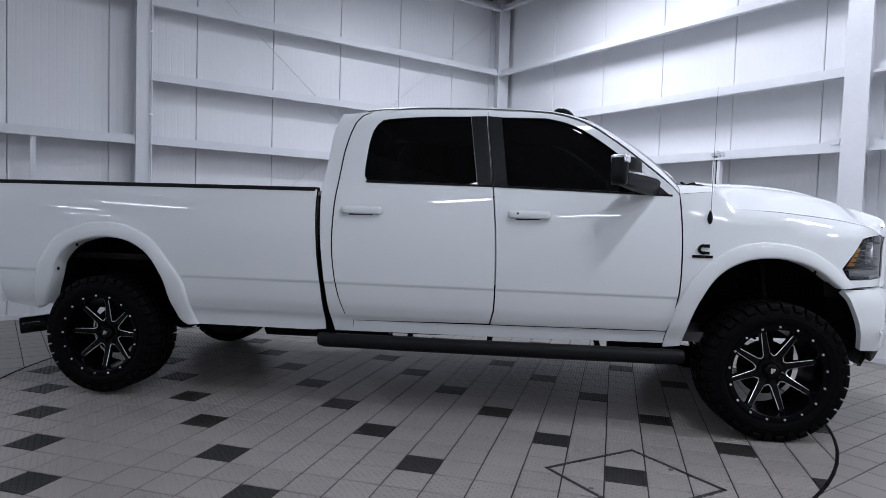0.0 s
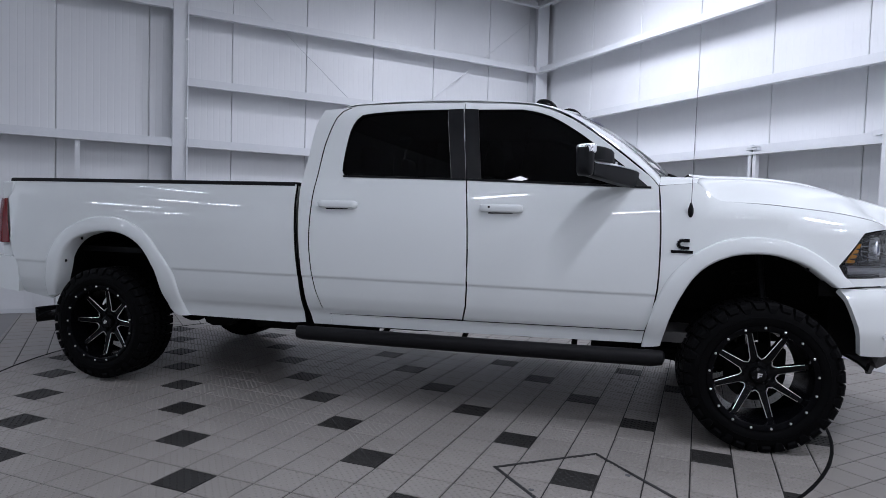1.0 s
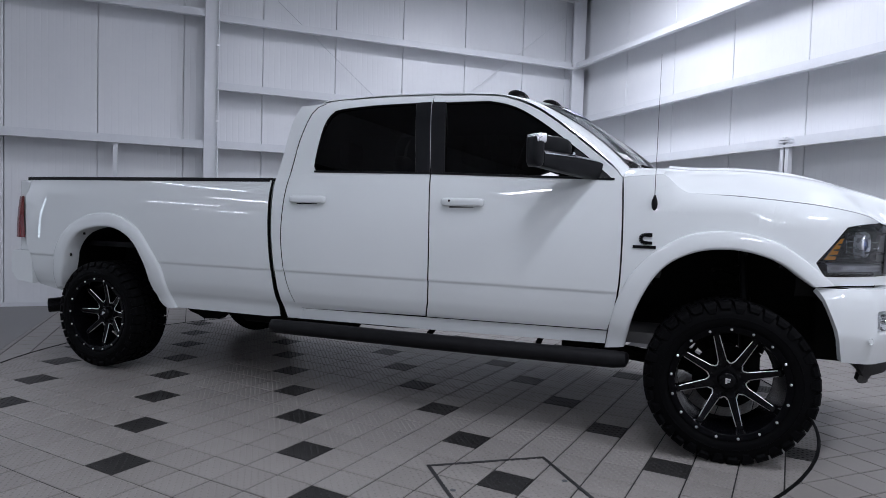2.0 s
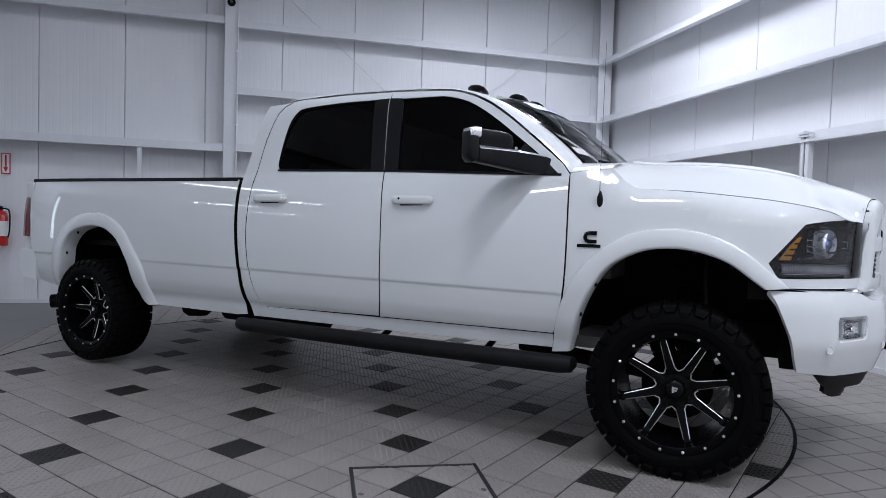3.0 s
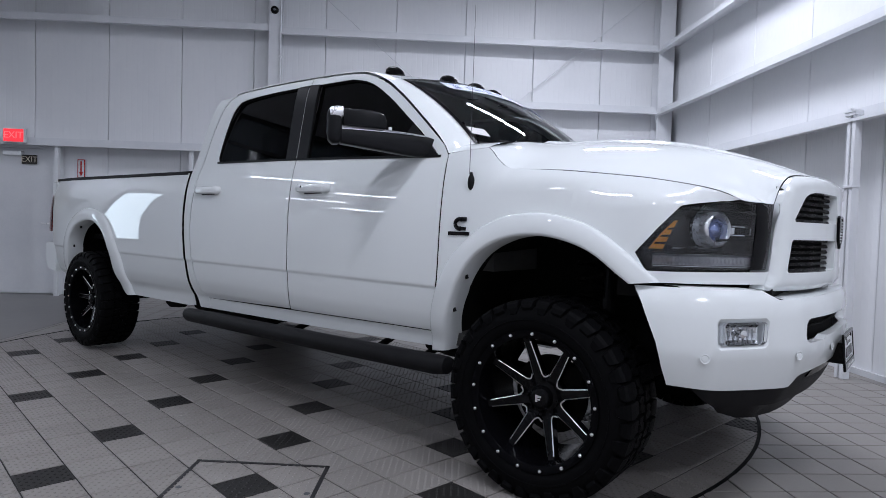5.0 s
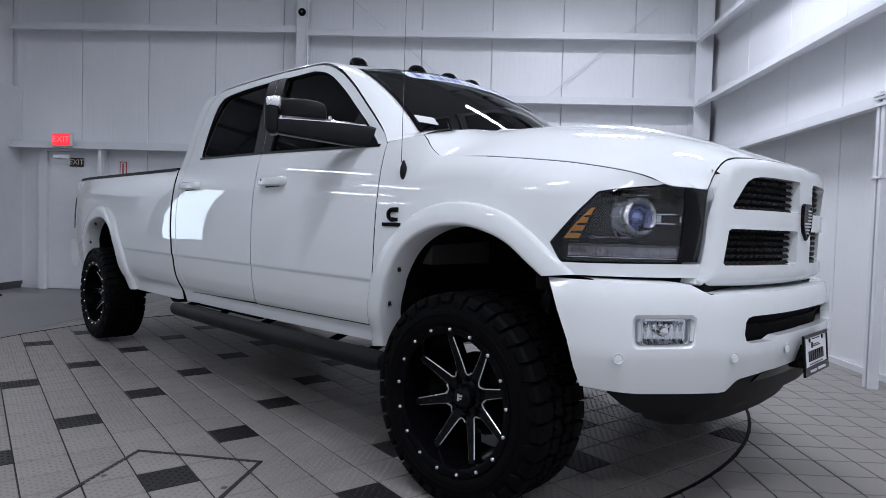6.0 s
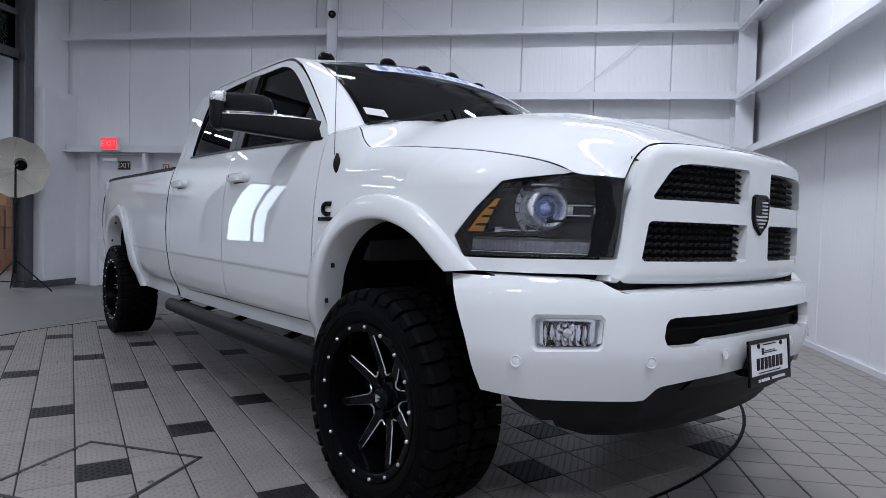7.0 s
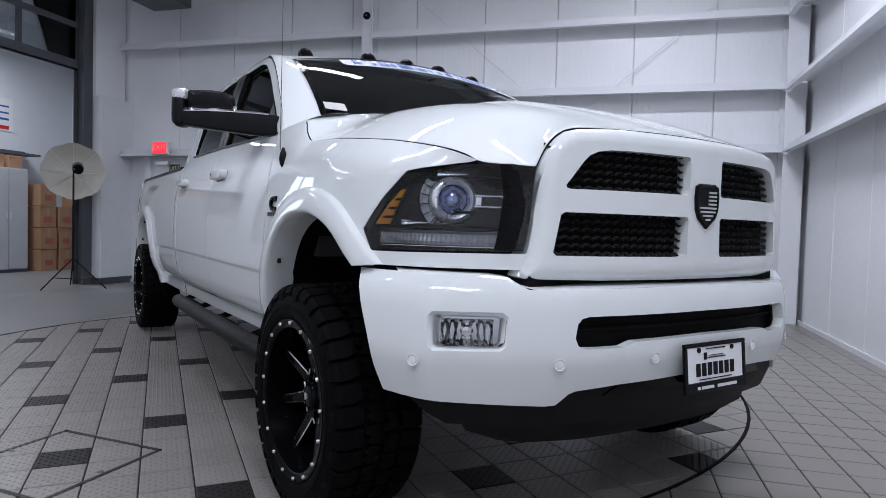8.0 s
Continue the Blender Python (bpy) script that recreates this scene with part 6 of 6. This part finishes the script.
for r, z in ((0.0, -0.26), (0.12, -0.24), (0.25, -0.18), (0.34, -0.10), (0.41, -0.02)):
    row = []
    for k in range(32):
        a = 2 * math.pi * k / 32
        dip = 1.0 - 0.05 * (1 - abs(math.cos(4 * a)))
        row.append((r * dip * math.cos(a), r * dip * math.sin(a), z))
    rows.append(row)
canopy = lofted(rows, closed=True)
bmesh.ops.remove_doubles(canopy, verts=canopy.verts, dist=1e-4)
part("canopy", canopy, fabric, light_stand, "pale silver-white umbrella", smooth=18, m=umb)
bm = bmesh.new()
for k in range(8):
    a = 2 * math.pi * k / 8
    pts = [(r * math.cos(a), r * math.sin(a), z + 0.006) for r, z in ((0.0, -0.26), (0.12, -0.24), (0.25, -0.18), (0.34, -0.10), (0.41, -0.02))]
    for p, q in zip(pts, pts[1:]):
        rod(bm, p, q, 0.003, 5)
part("ribs", bm, milled, light_stand, m=umb)
part("umbrella_shaft", rod(bmesh.new(), (0, 0, -0.26), (0, 0, 0.25), 0.005, 6), milled, light_stand, m=umb)
part("flash_head", lathe([(0.0, 0.0), (0.06, 0.0), (0.075, 0.03), (0.07, 0.16), (0.0, 0.17)], 20, "Z"), gloss_black, light_stand, smooth=40, m=umb @ pose(0.05, 0.06, 0.02, 20, 0, 0))

# cartons stacked in the next room
card = varied("brown_cardboard", (0.30, 0.16, 0.085), (0.42, 0.24, 0.14), 4.0, 0.8, 0.1, bump=0.08, bump_scale=60, per_piece=0.5)
tape = material("carton_tape", (0.35, 0.23, 0.13), 0.3)
rng = random.Random(3)
first_carton = None
for col in range(3):
    for row in range(4):
        if row == 3 and col == 1:
            continue
        m = room_pose(-12.25 + rng.uniform(-0.02, 0.02), -1.12 - col * 0.38 + rng.uniform(-0.012, 0.012), 0.005 + row * 0.402, rng.uniform(-3, 3))
        if first_carton is None:
            first_carton = thing("carton", m, "brown cardboard carton in a stack", "box", "stacked cartons")
            part("carton_body", boxes(((-0.17, -0.17, 0), (0.17, 0.17, 0.395))), card, first_carton, bevel=0.006)
            part("tape", boxes(((-0.172, -0.025, 0.22), (0.172, 0.025, 0.397))), tape, first_carton)
            part("printed_patch", boxes(((0.1705, -0.08, 0.10), (0.1735, 0.08, 0.2))), material("faded_red_print", (0.36, 0.10, 0.06), 0.7), first_carton)
        else:
            copy_thing(first_carton, m)
for v, z, w in ((-0.25, 1.864, 0.3), (-0.62, 1.864, 0.26)):
    flat = thing("storage_box", room_pose(-12.45, v, z), "brown storage box on the metal cupboard", "box", "cupboard boxes")
    part("box_body", boxes(((-0.14, -w / 2, 0), (0.14, w / 2, 0.22))), card, flat, bevel=0.006)
    part("lid", boxes(((-0.146, -w / 2 - 0.006, 0.19), (0.146, w / 2 + 0.006, 0.226))), card, flat)
cab = thing("metal_cabinet", room_pose(-12.45, -0.42), "grey metal cupboard in the next room", "cabinet")
cab_grey = varied("pale_grey_enamel", (0.42, 0.43, 0.45), (0.50, 0.51, 0.53), 3.0, 0.4, 0.08)
part("cabinet_body", boxes(((-0.25, -0.40, 0.06), (0.24, 0.36, 1.86))), cab_grey, cab, bevel=0.005)
part("plinth", boxes(((-0.24, -0.39, 0), (0.22, 0.35, 0.06))), dark_steel, cab)
for y in (-0.39, -0.012):
    dr = part("cabinet_door", boxes(((0.242, y, 0.08), (0.258, y + 0.36, 1.84))), cab_grey, cab, bevel=0.003)
    part("handle", boxes(((0.258, y + 0.32 if y < -0.1 else y + 0.02, 0.95), (0.275, y + 0.34 if y < -0.1 else y + 0.04, 1.07))), milled, dr)
poster = part("wall_poster", boxes(((-0.006, -0.45, -0.3), (0.0, 0.2, 0.3))), sign_white, None, "white poster with blue printed bars", m=room_pose(-12.885, -0.85, 2.88))
tagged(poster, "", "poster")
for z0, z1, mat in ((-0.10, -0.06, banner_blue), (0.02, 0.05, banner_blue), (-0.27, -0.20, red_paint), (0.14, 0.17, banner_blue)):
    part("printed_bar", boxes(((0.0005, -0.40, z0), (0.002, 0.12, z1))), mat, poster, m=Matrix())

# ---- floor: slab, hatch, tiles ----
slab = part("floor", boxes(((-16, -16, -0.2), (16, 16, -0.0045))), grout, None, "grey and charcoal quarry tile floor with dark joints", m=Matrix())
tagged(slab, "", "floor", "", "structure")
EDGE = -6.95
hall_piece("floor_concrete", boxes(((-27.0, WALL_S, -0.15), (EDGE, 4.6, 0.002))), concrete, "smooth sealed grey concrete floor", "floor")

ha, hb, hc = Vector((0.482, 0.346, 0)), Vector((0.352, -0.452, 0)), Vector((3.385, -1.762, 0))
hatch_black = varied("worn_black_steel", (0.015, 0.015, 0.016), (0.04, 0.04, 0.042), 30.0, 0.5, 0.1, metal=0.3)
hatch = thing("floor_hatch", Matrix.Translation(hc), "tiled floor hatch with a thin dark metal frame", "hatch", kind="structure")
corners = [-(ha + hb) / 2, (ha - hb) / 2, (ha + hb) / 2, (hb - ha) / 2]
for i in range(4):
    p, q = corners[i], corners[(i + 1) % 4]
    d = (q - p).normalized()
    n = Vector((-d.y, d.x, 0)) * 0.009
    part("frame_bar", lofted([[p - n - d * 0.007, p + n - d * 0.007, p + n - d * 0.007 + Vector((0, 0, 0.003)), p - n - d * 0.007 + Vector((0, 0, 0.003))], [q - n + d * 0.007, q + n + d * 0.007, q + n + d * 0.007 + Vector((0, 0, 0.003)), q - n + d * 0.007 + Vector((0, 0, 0.003))]], closed=True, caps=True), hatch_black, hatch)
    if i % 2:
        mid = (p + q) / 2 * 0.90
        part("lift_hole", rod(bmesh.new(), mid + Vector((0, 0, -0.002)), mid + Vector((0, 0, 0.0018)), 0.013, 14), dark_steel, hatch)


def tile_mesh(name, studs, mat):
    """A square tile with eased edges, its top at z = 0; studs: raised anti-slip points."""
    bm = bmesh.new()
    h, e = 0.0976, 0.0025
    low = [bm.verts.new((x * h, y * h, -0.006)) for x, y in ((-1, -1), (1, -1), (1, 1), (-1, 1))]
    mid = [bm.verts.new((x * h, y * h, -0.002)) for x, y in ((-1, -1), (1, -1), (1, 1), (-1, 1))]
    top = [bm.verts.new((x * (h - e), y * (h - e), 0)) for x, y in ((-1, -1), (1, -1), (1, 1), (-1, 1))]
    for a, b in ((low, mid), (mid, top)):
        for i in range(4):
            bm.faces.new((a[i], a[(i + 1) % 4], b[(i + 1) % 4], b[i]))
    bm.faces.new(top)
    if studs:
        for i in range(9):
            for j in range(9):
                x, y, r = -0.084 + i * 0.021, -0.084 + j * 0.021, 0.0084
                if (i + j) % 2:
                    continue
                v = [bm.verts.new((x + r * math.cos(a), y + r * 0.8 * math.sin(a), 0.0002)) for a in (0, math.pi / 2, math.pi, 1.5 * math.pi)]
                t = [bm.verts.new((x + 0.5 * r * math.cos(a), y + 0.4 * r * math.sin(a), 0.0030)) for a in (0, math.pi / 2, math.pi, 1.5 * math.pi)]
                for k in range(4):
                    bm.faces.new((v[k], v[(k + 1) % 4], t[(k + 1) % 4], t[k]))
                bm.faces.new(t)
    bmesh.ops.recalc_face_normals(bm, faces=bm.faces)
    me = bpy.data.meshes.new(name)
    bm.to_mesh(me)
    bm.free()
    me.materials.append(mat)
    return me


kinds = {(d, s): tile_mesh("tile", s, tile_dark if d else tile_light) for d in (False, True) for s in (False, True)}
to_room = ROOM.inverted()
rest = {key: ([], []) for key in kinds}
shapes = {key: ([v.co.copy() for v in me.vertices], [list(p.vertices) for p in me.polygons]) for key, me in kinds.items()}
rng = random.Random(11)
# the truck stands on a round turntable, tiled askew to the room, with a black seam round it
TABLE_AT, TABLE_R = Vector((1.923, 0.048, 0)), 2.948


def joined_tile(key, m, cut=None):
    """Add a tile to the joined rest; cut: keep it inside (1) or outside (-1) of the turntable's seam."""
    own_v, own_f = shapes[key]
    if cut:
        bm = bmesh.new()
        bm.from_mesh(kinds[key])
        bm.transform(m)
        away = (m.translation - TABLE_AT).normalized()
        bmesh.ops.bisect_plane(bm, geom=bm.verts[:] + bm.edges[:] + bm.faces[:], plane_co=TABLE_AT + away * (TABLE_R - 0.009 * cut), plane_no=away * cut, clear_outer=True)
        bm.verts.index_update()
        own_v, own_f, m = [v.co.copy() for v in bm.verts], [[v.index for v in f.verts] for f in bm.faces], Matrix()
        bm.free()
    vs, fs = rest[key]
    k = len(vs)
    vs.extend(tuple(m @ p) for p in own_v)
    fs.extend([x + k for x in f] for f in own_f)


tile_frame = Matrix.Translation((*TILE_AT, 0)) @ Matrix.Rotation(radians(TILE_TURN), 4, "Z")
for i in range(-32, 33):
    for j in range(-32, 33):
        c = tile_frame @ Vector((i * TILE, j * TILE, 0))
        r = (c - TABLE_AT).length
        if r > TABLE_R + 0.13:
            continue
        # charcoal tiles sit on a lattice of (5, 1) and (2, -2) tiles
        dark = (i + j) % 6 == 0 and any(i == 5 * a + 2 * b and j == a - 2 * b for a in [(i + j) // 6] for b in [(a - j) // 2])
        key = (dark, c.y < 1.1)
        m = tile_frame @ pose(i * TILE, j * TILE, rng.uniform(-0.0006, 0.0004), rng.uniform(-0.12, 0.12), rng.uniform(-0.12, 0.12), 0)
        if r > TABLE_R - 0.15:
            joined_tile(key, m, 1)
        elif 0.7 < c.x < 5.4 and -2.75 < c.y < -0.35:
            ob = new("tile", kinds[key])
            ob.parent, ob.matrix_basis = slab, m
        else:
            joined_tile(key, m)
# plain tiles round it, in line with the walls
PLAIN = 0.195
plain_frame = Matrix.Translation((5.13, 0.63, 0)) @ Matrix.Rotation(radians(42.6), 4, "Z")
for i in range(-75, 45):
    for j in range(-75, 75):
        at = Vector(((i + 0.5) * PLAIN, (j + 0.5) * PLAIN, 0))
        c = plain_frame @ at
        q = to_room @ c
        r = (c - TABLE_AT).length
        if r < TABLE_R - 0.13 or not (EDGE - 0.2 < q.x < WALL_E + 0.05 and WALL_S < q.y < WALL_N + 0.05):
            continue
        m = plain_frame @ pose(at.x, at.y, rng.uniform(-0.0006, 0.0004), rng.uniform(-0.12, 0.12), rng.uniform(-0.12, 0.12), 0) @ Matrix.Diagonal((PLAIN / TILE, PLAIN / TILE, 1, 1))
        joined_tile((False, False), m, -1 if r < TABLE_R + 0.15 else None)
rows = []
for k in range(181):
    d = Vector((math.cos(k * math.pi / 90), math.sin(k * math.pi / 90), 0))
    rows.append([TABLE_AT + d * (TABLE_R + w) + Vector((0, 0, z)) for w, z in ((-0.011, -0.004), (-0.008, 0.002), (-0.003, 0.0035), (0.003, 0.0035), (0.008, 0.002), (0.011, -0.004))])
tagged(part("turntable_seam", lofted(rows), rubber, None, "black rubber seam round the tiled floor turntable", smooth=60, m=Matrix()), "", "floor seam", "", "structure")
for (dark, studs), (vs, fs) in rest.items():
    me = bpy.data.meshes.new("tiles")
    me.from_pydata(vs, [], fs)
    me.materials.append(tile_dark if dark else tile_light)
    ob = tagged(new("tiles", me), "charcoal floor tiles" if dark else "grey floor tiles", "", "", "stuff")
    ob.parent = slab
